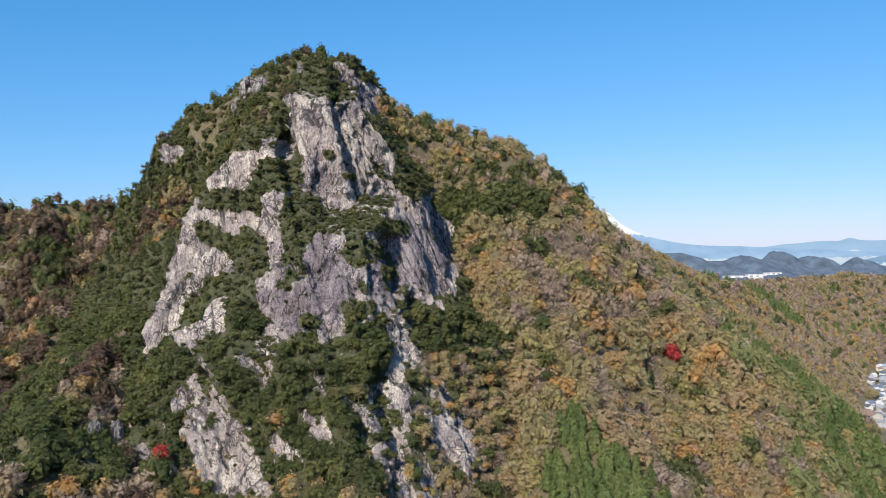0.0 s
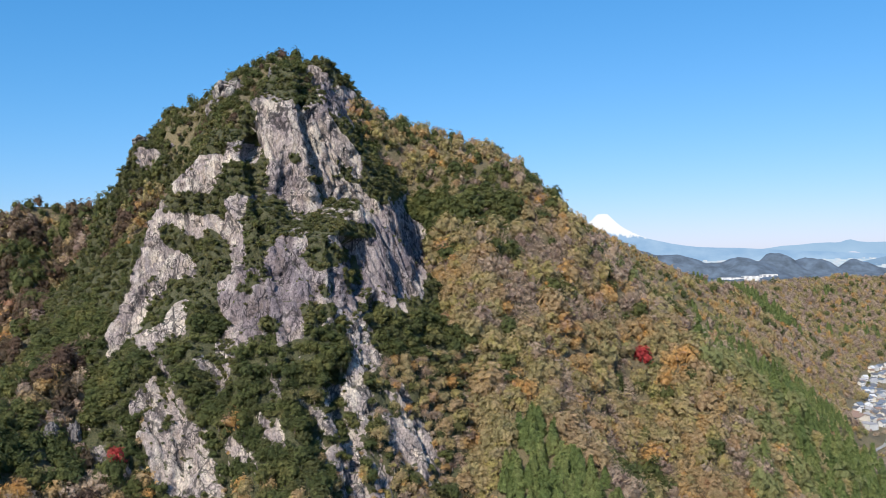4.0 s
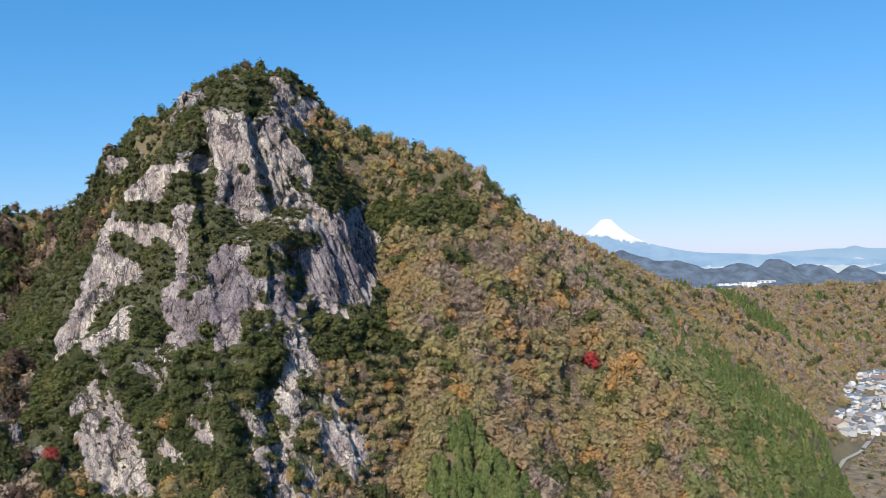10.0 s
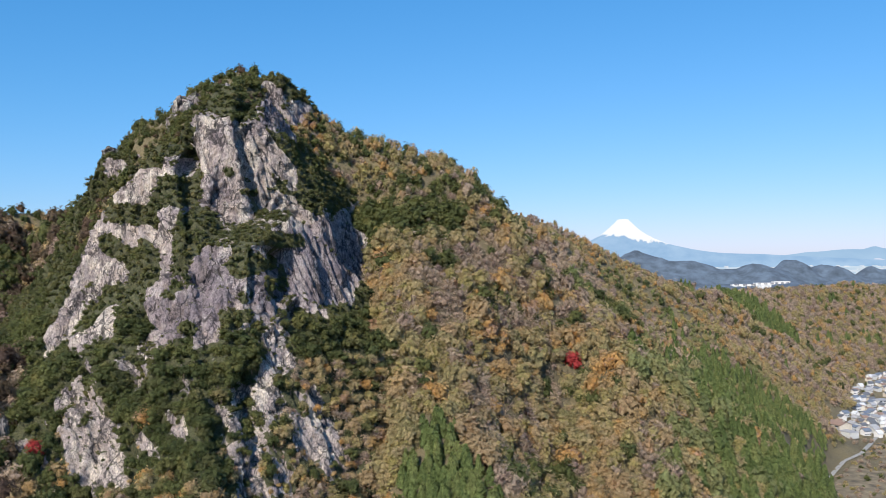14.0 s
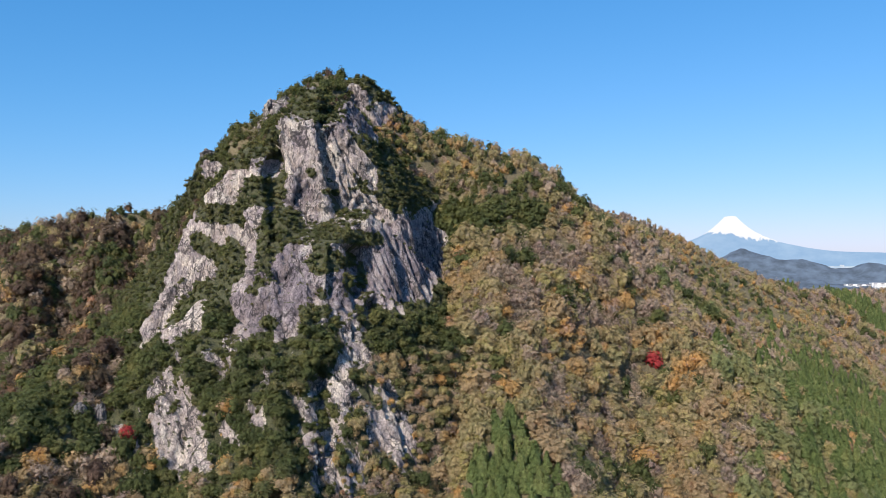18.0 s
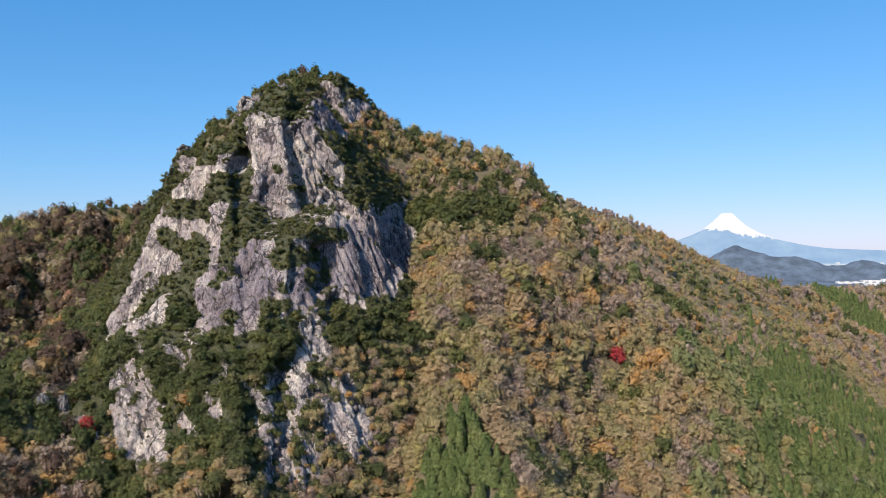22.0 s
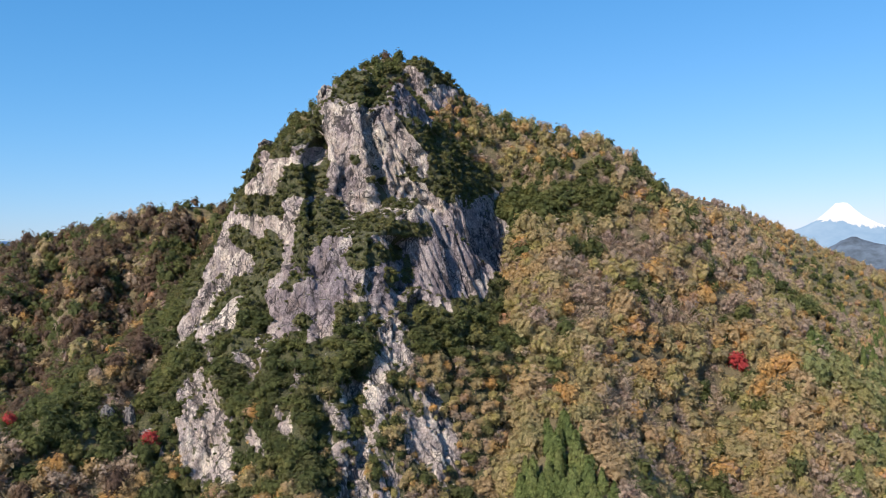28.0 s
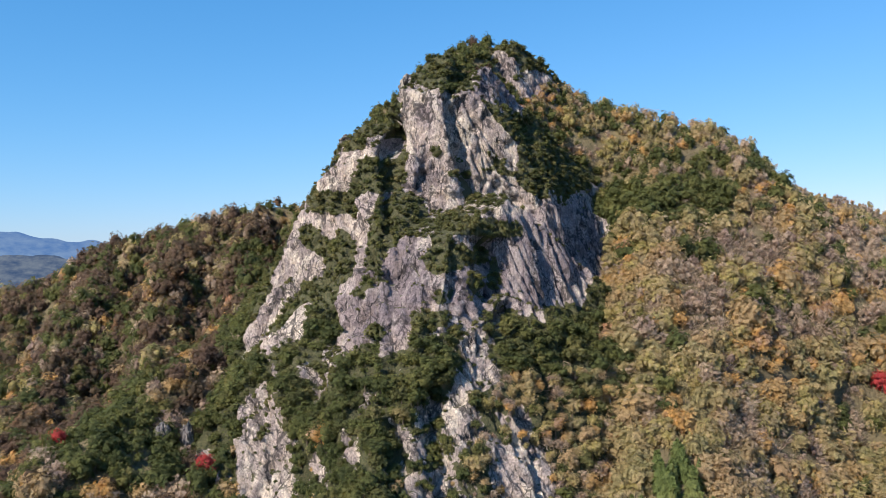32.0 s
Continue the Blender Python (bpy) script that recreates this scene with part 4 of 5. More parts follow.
rng = np.random.default_rng(5)
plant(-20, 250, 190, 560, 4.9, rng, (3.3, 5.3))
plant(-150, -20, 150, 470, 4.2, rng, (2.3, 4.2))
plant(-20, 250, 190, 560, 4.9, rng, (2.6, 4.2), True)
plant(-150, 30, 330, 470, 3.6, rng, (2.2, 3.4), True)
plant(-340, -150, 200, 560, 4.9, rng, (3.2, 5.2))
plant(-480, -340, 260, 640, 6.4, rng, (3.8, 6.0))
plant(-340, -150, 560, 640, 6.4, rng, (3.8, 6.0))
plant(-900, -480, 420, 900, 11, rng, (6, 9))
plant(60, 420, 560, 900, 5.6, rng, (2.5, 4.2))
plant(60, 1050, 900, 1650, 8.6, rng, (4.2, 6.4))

# shrubs and small trees on the ledges of the crags
flat_p, flat_b, flat_n = CP.reshape(-1, 3), BARE.ravel(), CN.reshape(-1, 3)
on_crag = crag(flat_p[:, 0], flat_p[:, 1]) > land(flat_p[:, 0], flat_p[:, 1]) - 0.3
pick = rng.permutation(np.nonzero(on_crag & (flat_b < -0.1) & (flat_p[:, 2] > 95))[0])
taken = {}
for i in pick:
    x, y, z = flat_p[i]
    low = z < 166 or y > 345
    gap = 2.5 if low and y < 345 else 1.8
    cell = (int(x // gap), int(y // gap), int(z // gap))
    if cell in taken or sum((cell[0] + a, cell[1] + b, cell[2] + c) in taken for a in (-1, 0, 1) for b in (-1, 0, 1) for c in (-1, 0, 1)) > 3:
        continue
    taken[cell] = True
    u = rng.uniform()
    deep = float(vnoise(x / 13, z / 13, seed=131))
    if x > -52 and z < 124 and u < 0.6:
        kind = "olive" if u < 0.28 else "autumn" if u < 0.5 else "bare"
        r = rng.uniform(2.2, 3.8)
    elif x > -8 and z < 152 and u < 0.75:
        kind = "olive" if u < 0.4 else "autumn" if u < 0.6 else "bare"
        r = rng.uniform(2.2, 3.8)
    elif low and y < 345:
        kind = "evergreen" if u < 0.66 + 0.3 * deep else "shrub" if u < 0.93 or z > 138 else "autumn"
        r = rng.uniform(2.6, 5.0)
    else:
        kind = "shrub" if u < 0.8 - 0.35 * deep else "evergreen"
        r = rng.uniform(1.1, 2.3)
    r = min(r, (0.85 if low else 0.55) - 1.1 * float(flat_b[i])) if y < 345 and z > 112 else r
    n = flat_n[i]
    spot(kind, x + 0.25 * r * n[0], y + 0.25 * r * n[1], z - 0.4 * r, r, rng.uniform(0.8, 1.2))
# tufts in the cracks
pick = rng.permutation(np.nonzero(on_crag & (flat_b > 0.1) & (flat_p[:, 2] > 110) & (flat_n[:, 2] > 0.42))[0])[:170]
for i in pick:
    x, y, z = flat_p[i]
    spot("shrub", x, y, z - 0.2, rng.uniform(0.5, 1.1), rng.uniform(0.7, 1.1))

# low growth on the flat tops of the ledges
pick = rng.permutation(np.nonzero(on_crag & (flat_b > 0.1) & (flat_p[:, 2] > 150) & (flat_p[:, 1] < 345) & (flat_n[:, 2] > 0.72))[0])[:260]
for i in pick:
    x, y, z = flat_p[i]
    spot("shrub", x, y, z - 0.4, rng.uniform(0.8, 1.7), rng.uniform(0.7, 1.1))

# trees and hedges on the valley floor
for _ in range(150):
    y = rng.uniform(620, 1320)
    x = 0.43 * y + rng.uniform(40, 190)
    z = float(land(np.array([x]), np.array([y]))[0])
    if z < FLOOR + 9:
        spot("bare" if rng.uniform() < 0.4 else "evergreen", x, y, z - 0.8, rng.uniform(2.0, 4.2), 1.0)

for _ in range(300):
    y = rng.uniform(560, 800)
    x = float(lane_x(y)) + rng.uniform(5, 110)
    z = float(land(np.array([x]), np.array([y]))[0])
    if z < FLOOR + 9:
        u = rng.uniform()
        spot("bare" if u < 0.45 else "olive" if u < 0.75 else "autumn" if u < 0.9 else "evergreen", x, y, z - 0.6, rng.uniform(1.2, 3.4), rng.uniform(0.6, 1.0))

# the red maples and a few trees that stand out
for x, y, r in ((101, 378, 4.9), (-80, 238, 3.6), (-97, 277, 2.9), (-126, 232, 2.8), (74, 428, 2.4), (150, 545, 3.4)):
    z = float(land(np.array([x]), np.array([y]))[0])
    spot("maple", x, y, z - 0.2 * r + (0.5 if x > 90 else 2.5), r, 1.25)


def tree_thing(kind, seed):
    r = np.random.default_rng(seed)
    name, label, category, group = WORDS[kind]
    root = new(name)
    tall, thick = (2.4, 0.07) if kind == "cedar" else (1.1, 0.035) if kind == "bamboo" else (0.7, 0.05) if kind == "shrub" else (0.95, 0.065)
    v, f = trunk_mesh(r, tall, thick, 0 if kind in ("cedar", "bamboo") else 4)
    part("stem" if kind in ("shrub", "bamboo") else "trunk", mesh_from(name + "_trunk", v, f, PALE_BARK if kind == "bare" else BARK), None, root)
    v, f = crown_of(kind, r, True)
    me = mesh_from(name + "_crown", v, f, LEAF[kind])
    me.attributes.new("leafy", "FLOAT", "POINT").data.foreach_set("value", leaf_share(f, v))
    part("crown", me, None, root)
    return tagged(root, label, category, group)


for kind in spots:
    spots[kind].sort(key=lambda s: math.hypot(s[0] - 10, s[1] - 60))
NEAR = 232
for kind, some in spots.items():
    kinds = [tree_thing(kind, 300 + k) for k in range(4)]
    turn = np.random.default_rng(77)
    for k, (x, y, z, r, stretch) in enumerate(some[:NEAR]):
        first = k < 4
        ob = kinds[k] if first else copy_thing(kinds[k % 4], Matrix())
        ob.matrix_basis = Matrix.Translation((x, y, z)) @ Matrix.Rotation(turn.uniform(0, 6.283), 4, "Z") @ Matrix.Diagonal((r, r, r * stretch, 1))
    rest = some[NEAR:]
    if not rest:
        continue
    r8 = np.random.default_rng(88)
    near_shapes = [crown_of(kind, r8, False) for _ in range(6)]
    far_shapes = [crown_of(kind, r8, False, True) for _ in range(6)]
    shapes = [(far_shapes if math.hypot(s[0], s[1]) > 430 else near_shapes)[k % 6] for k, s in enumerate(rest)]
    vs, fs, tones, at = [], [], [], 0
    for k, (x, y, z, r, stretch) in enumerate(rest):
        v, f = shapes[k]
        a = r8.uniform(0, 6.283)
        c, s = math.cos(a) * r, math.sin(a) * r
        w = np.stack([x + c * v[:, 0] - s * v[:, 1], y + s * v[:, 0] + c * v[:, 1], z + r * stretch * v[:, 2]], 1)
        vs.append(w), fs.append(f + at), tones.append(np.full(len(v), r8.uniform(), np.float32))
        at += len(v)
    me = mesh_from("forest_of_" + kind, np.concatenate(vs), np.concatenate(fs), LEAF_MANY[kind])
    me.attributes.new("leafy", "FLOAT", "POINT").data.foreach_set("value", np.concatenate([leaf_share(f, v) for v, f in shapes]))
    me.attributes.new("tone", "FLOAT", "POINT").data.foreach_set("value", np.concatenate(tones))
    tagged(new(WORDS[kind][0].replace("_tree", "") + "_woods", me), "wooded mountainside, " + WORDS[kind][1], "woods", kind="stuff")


# ==== valley: road, fields, village ====
def drape(points, half, lift, material, name):
    """A strip of ground that follows a line."""
    p = np.array(points, float)
    t = np.linspace(0, len(p) - 1, 12 * (len(p) - 1) + 1)
    x, y = np.interp(t, range(len(p)), p[:, 0]), np.interp(t, range(len(p)), p[:, 1])
    dx, dy = np.gradient(x), np.gradient(y)
    n = np.hypot(dx, dy)
    rows = []
    for k in (-1, -0.3, 0.3, 1):
        ax, ay = x - k * half * dy / n, y + k * half * dx / n
        rows.append(np.stack([ax, ay, land(ax, ay) + lift], 1))
    v = np.stack(rows, 1).reshape(-1, 3)
    return new(name, mesh_from(name, v, grid_faces(len(t), 4), material, True))


ASPHALT = plain_material("pale_asphalt", (0.29, 0.28, 0.26), 0.9, 0.25, 0.4)
SOIL = plain_material("field_soil", (0.19, 0.135, 0.085), 0.95, 0.45, 0.12)
DRYGRASS = plain_material("dry_grass", (0.160, 0.128, 0.082), 0.95, 0.6, 0.12)
road = drape([(285, 560), (302, 596), (324, 643), (366, 709), (395, 740), (434, 801), (470, 850), (518, 915), (575, 1040), (640, 1200)], 1.8, 0.8, ASPHALT, "road")
tagged(road, "narrow pale asphalt valley road beside fields", "road", kind="structure")
for k, (pts, half, m) in enumerate((
        ([(330, 560), (372, 628), (420, 700), (470, 770)], 42, DRYGRASS), ([(470, 790), (520, 860)], 20, SOIL),
        ([(545, 880), (570, 930)], 18, DRYGRASS), ([(620, 960), (650, 1010)], 20, SOIL))):
    tagged(drape(pts, half, 0.35, m, "field"), "harvested brown field beside the valley road", "field", kind="structure")

WALLS = [plain_material("house_wall_" + n, c, 0.85, 0.12, 0.5) for n, c in (("white", (0.63, 0.62, 0.61)), ("cream", (0.60, 0.55, 0.46)), ("grey", (0.45, 0.45, 0.45)), ("beige", (0.52, 0.46, 0.38)))]
ROOFS = [plain_material("roof_" + n, c, 0.6, 0.2, 0.6) for n, c in (("slate", (0.11, 0.115, 0.13)), ("blue_tile", (0.13, 0.155, 0.20)), ("brown_tile", (0.24, 0.16, 0.12)), ("grey_tile", (0.30, 0.30, 0.31)), ("pale_metal", (0.52, 0.53, 0.55)))]
GLASS = plain_material("dark_window", (0.04, 0.05, 0.07), 0.15)


def box(bm, x0, x1, y0, y1, z0, z1):
    v = [bm.verts.new(c) for c in ((x0, y0, z0), (x1, y0, z0), (x1, y1, z0), (x0, y1, z0), (x0, y0, z1), (x1, y0, z1), (x1, y1, z1), (x0, y1, z1))]
    for f in ((0, 3, 2, 1), (4, 5, 6, 7), (0, 1, 5, 4), (1, 2, 6, 5), (2, 3, 7, 6), (3, 0, 4, 7)):
        bm.faces.new([v[i] for i in f])


def house(w, d, h, rise, wall, roof, name="house", label=""):
    """A house with eaves, gable roof and window bands; rise 0 gives a flat roof."""
    root = new(name)
    bm = bmesh.new()
    box(bm, -w / 2, w / 2, -d / 2, d / 2, 0, h)
    if rise:
        g = [bm.verts.new(c) for c in ((-w / 2, -d / 2, h), (-w / 2, d / 2, h), (-w / 2, 0, h + rise), (w / 2, -d / 2, h), (w / 2, d / 2, h), (w / 2, 0, h + rise))]
        bm.faces.new(g[:3]), bm.faces.new(g[3:][::-1])
    part("wall", bm, wall, root)
    bm = bmesh.new()
    e = 0.7
    if rise:
        for s in (-1, 1):
            a = [(-w / 2 - e, s * (d / 2 + e), h - e * rise / (d / 2)), (w / 2 + e, s * (d / 2 + e), h - e * rise / (d / 2)), (w / 2 + e, 0, h + rise), (-w / 2 - e, 0, h + rise)]
            lo, hi = [bm.verts.new(c) for c in a], [bm.verts.new((c[0], c[1], c[2] + 0.28)) for c in a]
            for f in ((0, 1, 2, 3), (7, 6, 5, 4), (0, 4, 5, 1), (1, 5, 6, 2), (2, 6, 7, 3), (3, 7, 4, 0)):
                bm.faces.new([(lo + hi)[i] for i in f])
    else:
        box(bm, -w / 2 - 0.2, w / 2 + 0.2, -d / 2 - 0.2, d / 2 + 0.2, h, h + 0.5)
    part("roof", bm, roof, root)
    for z in np.arange(1.0, h - 1.2, 2.8):
        for k in range(3):
            bm = bmesh.new()
            x = -w / 3 + k * w / 3
            box(bm, x - w * 0.09, x + w * 0.09, -d / 2 - 0.06, -d / 2 + 0.1, z, z + 1.3)
            part("window", bm, GLASS, root)
    return tagged(root, label or "two-storey village house with tiled gable roof", "house", "houses of the village")


r9 = np.random.default_rng(9)
models = [house(r9.uniform(5.2, 8.4), r9.uniform(4.6, 6.4), 4.9, r9.uniform(1.4, 2.2), WALLS[(0, 0, 2, 1, 0, 3, 0, 2)[k]], ROOFS[(0, 1, 1, 2, 4, 0, 0, 3)[k]]) for k in range(8)]
models += [house(18, 11, 5.5, 0, WALLS[2], ROOFS[3], "workshop", "long low workshop with a pale flat metal roof"), house(26, 15, 6.0, 2.6, WALLS[3], ROOFS[2], "hall", "broad hall with a brown tiled roof")]
used, count = [], 0
for _ in range(2600):
    y = r9.uniform(800, 1330)
    x = r9.uniform(0.435 * y + 36, 0.60 * y + 40)
    z = float(land(np.array([x]), np.array([y]))[0])
    if z > FLOOR + 7 or any(abs(x - a) < 8.0 and abs(y - b) < 8.8 for a, b in used):
        continue
    if min(math.hypot(x - a, y - b) for a, b in ((425, 785), (434, 801), (452, 825), (470, 850), (494, 882), (518, 915), (545, 975), (575, 1040), (605, 1120))) < 11:
        continue
    k = count if count < 10 else int(r9.integers(0, 8)) if r9.uniform() < 0.93 else int(r9.integers(8, 10))
    m = pose(x, y, z - 0.4, 0, 0, float(r9.choice([20, -70, 110, 24, 200])) + r9.uniform(-6, 6))
    if count < 10:
        models[k].matrix_basis = m
    else:
        copy_thing(models[k], m)
    used.append((x, y))
    count += 1
    if count >= 285:
        break


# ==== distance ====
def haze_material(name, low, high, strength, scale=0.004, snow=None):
    """Far land: a plain glowing backdrop tone with haze and daylight put into its colour and a little variation; snow:
    height of a snow line.
    """
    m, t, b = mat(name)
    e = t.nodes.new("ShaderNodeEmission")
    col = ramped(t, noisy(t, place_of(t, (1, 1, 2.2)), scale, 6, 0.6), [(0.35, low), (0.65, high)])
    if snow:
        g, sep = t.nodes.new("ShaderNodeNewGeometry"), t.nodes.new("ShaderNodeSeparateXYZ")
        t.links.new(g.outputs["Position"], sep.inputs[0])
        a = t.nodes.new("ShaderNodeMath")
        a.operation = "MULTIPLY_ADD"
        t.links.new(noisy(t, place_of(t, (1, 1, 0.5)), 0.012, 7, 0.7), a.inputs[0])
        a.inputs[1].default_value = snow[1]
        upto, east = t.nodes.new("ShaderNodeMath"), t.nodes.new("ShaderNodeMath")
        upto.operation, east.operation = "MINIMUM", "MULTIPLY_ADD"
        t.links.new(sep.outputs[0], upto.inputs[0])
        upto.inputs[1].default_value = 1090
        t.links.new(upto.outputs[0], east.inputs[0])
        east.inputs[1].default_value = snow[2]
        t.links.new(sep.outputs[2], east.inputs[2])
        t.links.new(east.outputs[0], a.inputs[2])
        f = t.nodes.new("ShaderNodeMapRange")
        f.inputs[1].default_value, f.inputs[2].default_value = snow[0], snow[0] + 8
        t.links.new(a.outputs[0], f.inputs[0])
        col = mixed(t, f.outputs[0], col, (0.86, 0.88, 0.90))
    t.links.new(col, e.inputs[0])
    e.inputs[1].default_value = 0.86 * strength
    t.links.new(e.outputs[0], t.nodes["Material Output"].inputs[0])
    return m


def far_sheet(name, xs, ys, height, material, label):
    X, Y = np.meshgrid(xs, ys)
    ob = new(name, mesh_from(name, np.stack([X, Y, height(X, Y)], -1).reshape(-1, 3), grid_faces(len(ys), len(xs)), material, True))
    return tagged(ob, label, "backdrop", kind="structure")


# wooded hills at the edge of the plain, with blue haze put into the wood colour
HILLS = [([(560, 2560, 224), (640, 2520, 196), (740, 2500, 176)], 0.7, 30), ([(820, 2480, 172), (880, 2480, 186), (930, 2470, 172)], 0.6, 35), ([(985, 2500, 193), (1010, 2500, 190)], 0.95, 30),
         ([(1085, 2520, 186), (1115, 2500, 176)], 0.9, 30), ([(1225, 2500, 172), (1245, 2500, 168)], 0.8, 30), ([(1420, 2450, 160), (1600, 2450, 166), (1900, 2500, 172)], 0.5, 40),
         ([(690, 2135, 134), (830, 2120, 135), (900, 2130, 124), (1080, 2120, 120)], 0.35, 60), ([(560, 2480, 150), (1900, 2480, 140)], 0.5, 60)]


def hill_height(x, y):
    return np.maximum.reduce([crest(x, y, *h) for h in HILLS] + [np.full(x.shape, FLOOR - 4.0)]) + 11 * fbm(x / 70, y / 70, seed=201) + 4 * fbm(x / 22, y / 22, seed=203)


FAR_WOOD_HAZE = plain_material("far_woods_painted_haze", (0.070, 0.096, 0.130), 1.0, 0.42, 0.035)
far_sheet("far_hills", np.arange(380, 2100, 12), np.arange(2020, 2720, 14), hill_height, FAR_WOOD_HAZE, "wooded hills at the edge of the plain, blue-green with painted haze")
for x, y, w, d, h, z in ((728, 2105, 60, 20, 5, 139), (776, 2100, 46, 26, 6, 140), (820, 2110, 40, 16, 4, 141), (765, 2070, 30, 14, 4, 132), (800, 2040, 22, 12, 5, 122), (1150, 2080, 34, 22, 12, 112), (1170, 2100, 20, 14, 16, 116)):
    z = float(hill_height(np.array([float(x)]), np.array([float(y)]))[0])
    f = house(w, d, h + 3, 0, WALLS[0], ROOFS[3], "factory", "long white factory building on a distant hillside")
    f.matrix_basis = pose(x, y, z - 2, 0, 0, r9.uniform(-8, 8))

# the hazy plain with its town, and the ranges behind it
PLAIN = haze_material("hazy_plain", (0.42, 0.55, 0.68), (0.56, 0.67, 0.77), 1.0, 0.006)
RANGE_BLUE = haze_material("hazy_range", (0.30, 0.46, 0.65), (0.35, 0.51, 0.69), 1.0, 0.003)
RANGE_NEAR = haze_material("blue_haze_range", (0.065, 0.155, 0.36), (0.14, 0.24, 0.42), 1.0, 0.012)
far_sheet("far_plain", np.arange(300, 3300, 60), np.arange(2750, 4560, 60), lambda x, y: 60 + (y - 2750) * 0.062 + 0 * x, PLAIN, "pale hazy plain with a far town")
chunks = []
cube_v = np.array([(a, b, c) for a in (-1, 1) for b in (-1, 1) for c in (0, 1)], float)
cube_f = np.array([(0, 1, 3), (0, 3, 2), (4, 6, 7), (4, 7, 5), (0, 4, 5), (0, 5, 1), (2, 3, 7), (2, 7, 6), (1, 5, 7), (1, 7, 3)])
for _ in range(620):
    y = r9.uniform(3000, 4500)
    x = r9.uniform(0.26 * y, 0.56 * y)
    chunks.append((cube_v * (r9.uniform(3, 12), r9.uniform(3, 8), r9.uniform(3, 9)) + (x, y, 60 + (y - 2750) * 0.062 - 1), cube_f))
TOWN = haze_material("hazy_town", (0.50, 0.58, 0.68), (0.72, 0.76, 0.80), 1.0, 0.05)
v, f = joined(chunks)
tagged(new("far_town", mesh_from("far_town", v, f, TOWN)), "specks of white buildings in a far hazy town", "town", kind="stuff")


def fuji_height(x, y):
    r = np.hypot(x - 868, y - 4540)
    h = 226 + 197 * np.exp(-np.maximum(r - 26, 0) / 168)
    gully = ramp(r, 40, 160) * (1 - ramp(r, 300, 700))
    ang = np.arctan2(y - 4540, x - 868)
    return h + gully * 9 * fbm(ang * 6, r / 300, seed=211) - 5 * np.exp(-(r / 25) ** 2) - 0.05 * np.maximum(0, r - 700) - 1.6 * np.maximum(0, 4440 - y)


far_sheet("snowy_volcano", np.arange(-150, 2600, 11), np.arange(4330, 4700, 11), fuji_height, haze_material("volcano_slope_haze", (0.27, 0.43, 0.64), (0.37, 0.53, 0.72), 1.0, 0.006, (512, 130, 0.15)), "far volcano in painted blue haze with a white snow cap")
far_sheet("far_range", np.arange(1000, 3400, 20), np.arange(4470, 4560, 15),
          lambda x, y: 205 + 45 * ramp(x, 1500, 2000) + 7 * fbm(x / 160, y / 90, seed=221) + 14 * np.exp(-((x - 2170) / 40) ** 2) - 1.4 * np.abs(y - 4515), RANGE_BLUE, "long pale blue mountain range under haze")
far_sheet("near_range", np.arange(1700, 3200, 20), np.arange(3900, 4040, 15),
          lambda x, y: 120 + 85 * ramp(x, 1750, 2250) + 7 * fbm(x / 130, y / 90, seed=227) - 0.9 * np.abs(y - 3970), haze_material("pale_haze_range", (0.20, 0.33, 0.50), (0.26, 0.38, 0.54), 1.0, 0.006), "wooded range across the plain in painted blue-grey haze")


def turned(name, bearing0, bearing1, dist, crest_fn, material, label):
    """A range along an arc, bearing in degrees to the left of +y."""
    b = np.radians(np.arange(bearing0, bearing1, 0.25))
    rr = np.array([dist - 160, dist - 80, dist, dist + 70])
    B, R = np.meshgrid(b, rr)
    drop = np.array([260, 110, 0, 120])[:, None]
    Z = crest_fn(np.degrees(B)) - drop + 10 * fbm(B * 40, R / 60, seed=233)
    ob = new(name, mesh_from(name, np.stack([-np.sin(B) * R, np.cos(B) * R, Z], -1).reshape(-1, 3), grid_faces(4, len(b)), material, True))
    return tagged(ob, label, "backdrop", kind="structure")


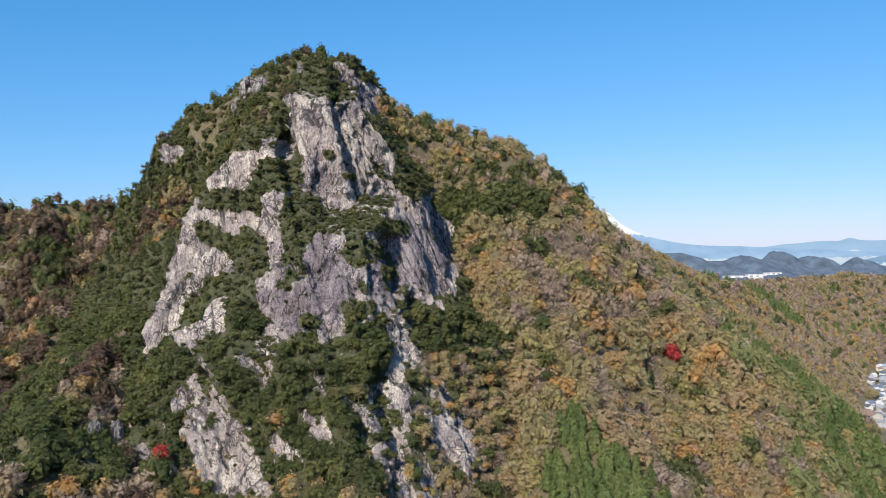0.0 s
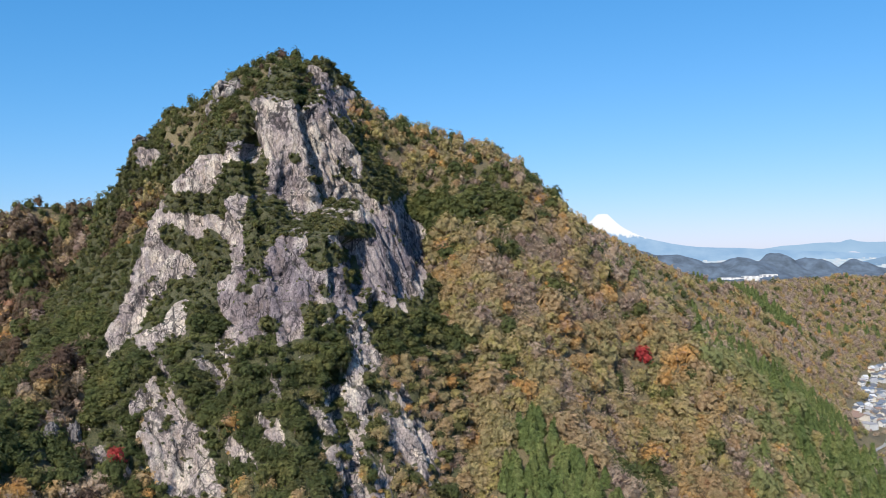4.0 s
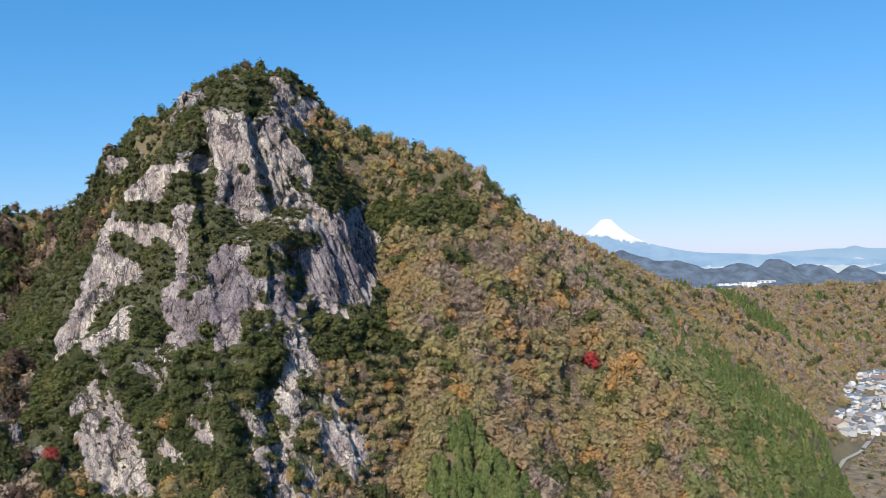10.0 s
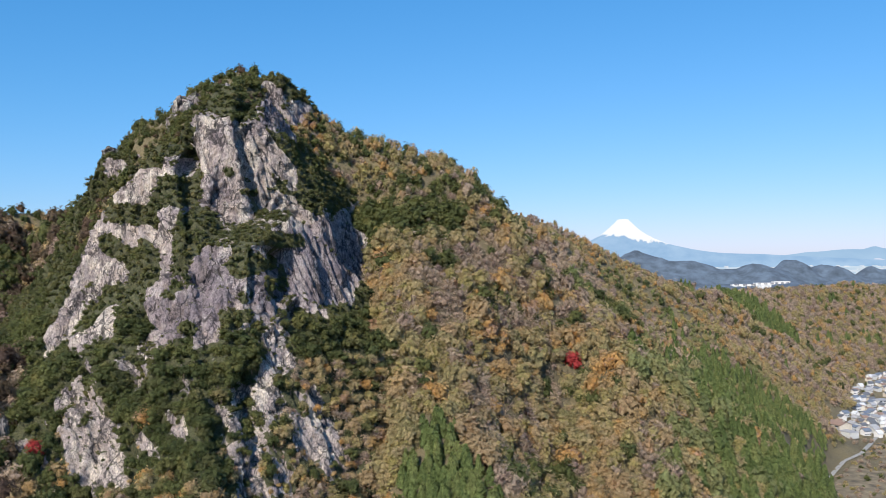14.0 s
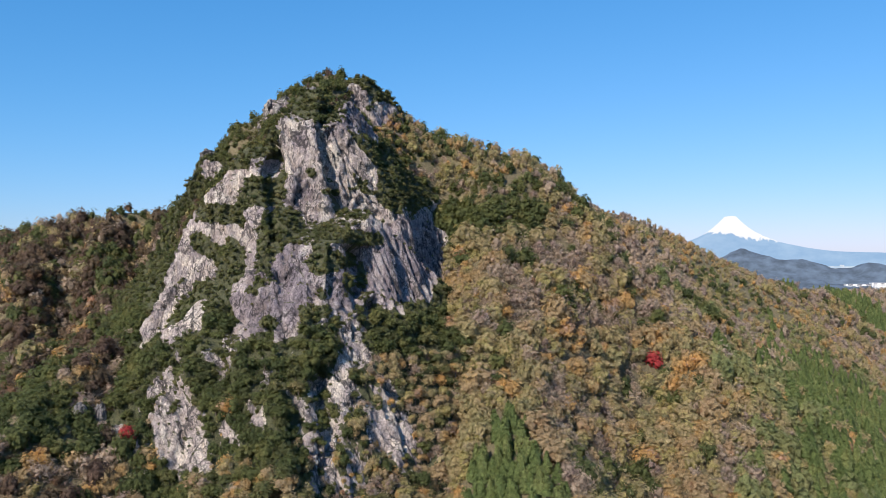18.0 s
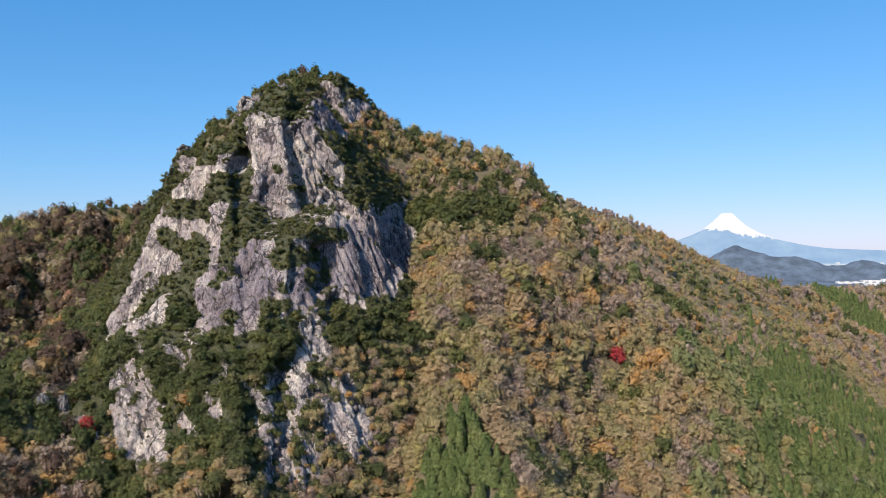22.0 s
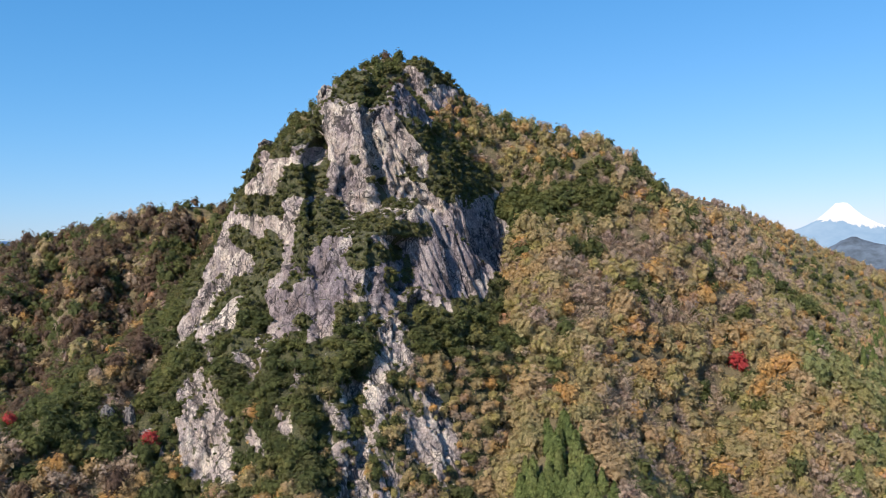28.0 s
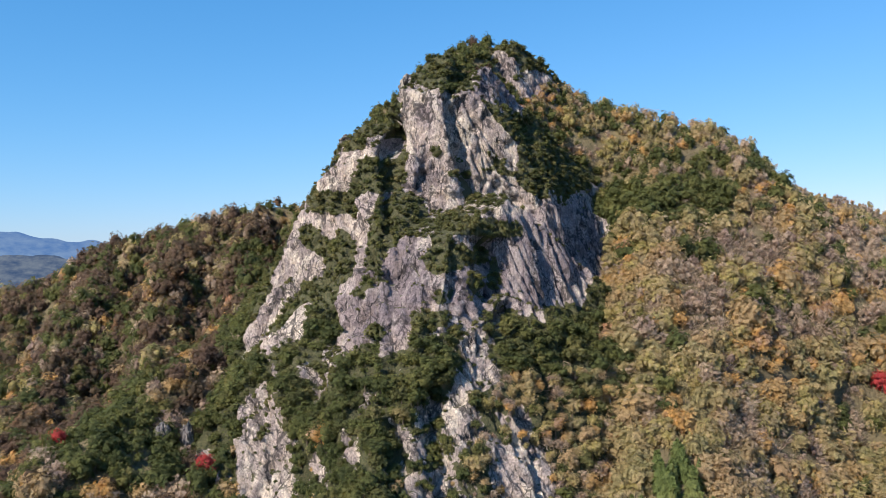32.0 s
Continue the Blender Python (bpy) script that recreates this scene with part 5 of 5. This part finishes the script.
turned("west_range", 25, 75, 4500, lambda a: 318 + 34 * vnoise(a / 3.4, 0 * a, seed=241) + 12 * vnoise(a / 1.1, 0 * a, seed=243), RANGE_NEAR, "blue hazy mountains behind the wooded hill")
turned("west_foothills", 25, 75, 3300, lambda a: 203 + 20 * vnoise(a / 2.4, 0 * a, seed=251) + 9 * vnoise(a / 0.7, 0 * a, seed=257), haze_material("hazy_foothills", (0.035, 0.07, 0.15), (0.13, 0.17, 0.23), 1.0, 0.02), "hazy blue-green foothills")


# ==== boulders and outcrops among the trees ====
def outcrop(x, y, w, d, h, lift, seed, turn=0.0, label="pale grey weathered boulder among the summit shrubs"):
    """A broken rock of width w, depth d and height h, sunk into the slope."""
    bm = bmesh.new()
    bmesh.ops.create_icosphere(bm, subdivisions=4, radius=1)
    co = np.array([v.co[:] for v in bm.verts])
    d1, d2, who, _ = cells(co[:, 0] * 1.6 + seed, co[:, 1] * 1.6, co[:, 2] * 1.2, seed)
    e1, e2, whu, _ = cells(co[:, 0] * 4 + seed, co[:, 1] * 4, co[:, 2] * 2.6, seed + 5)
    push = 1 + 0.42 * (who - 0.5) + 0.2 * (whu - 0.5) + 0.12 * fbm(co[:, 0] * 5, co[:, 1] * 5, co[:, 2] * 5, 3, seed + 9) - 0.12 * (1 - ramp(d2 - d1, 0, 0.1))
    for v, c, p in zip(bm.verts, co, push):
        v.co = (c[0] * p * w / 2, c[1] * p * d / 2, c[2] * p * h / 2)
    z = float(np.maximum(land(np.array([x]), np.array([y])), crag(np.array([x]), np.array([y])))[0])
    me = bpy.data.meshes.new("boulder")
    bm.to_mesh(me)
    bm.free()
    me.materials.append(BOULDER)
    ob = new("boulder", me)
    ob.matrix_basis = pose(x, y, z + lift, 0, 0, turn)
    return tagged(ob, label, "rock")


BOULDER = rock_material("boulder_rock", (0.14, 0.125, 0.13), (0.24, 0.22, 0.22), (0.45, 0.42, 0.38), (0.30, 0.24, 0.19), False)
for k, (x, y, w, d, h, lift) in enumerate((
        (-60, 376, 7.5, 6, 6, 3.0), (-92, 409, 9, 8, 11, 1.5), (-98, 415, 8, 8, 9, 0.5), (-86, 401, 5, 5, 7, 1.5),
        (-60, 336, 5, 5, 5, 1.5),
        (-147, 452, 12, 7, 7, 2.0), (-153, 456, 7, 7, 10, -2.0), (-98, 254, 4.5, 4, 10, 3.0), (-102, 248, 4, 4, 6, 3.0))):
    outcrop(x, y, w, d, h, lift, 400 + 11 * k, 17.0 * k)
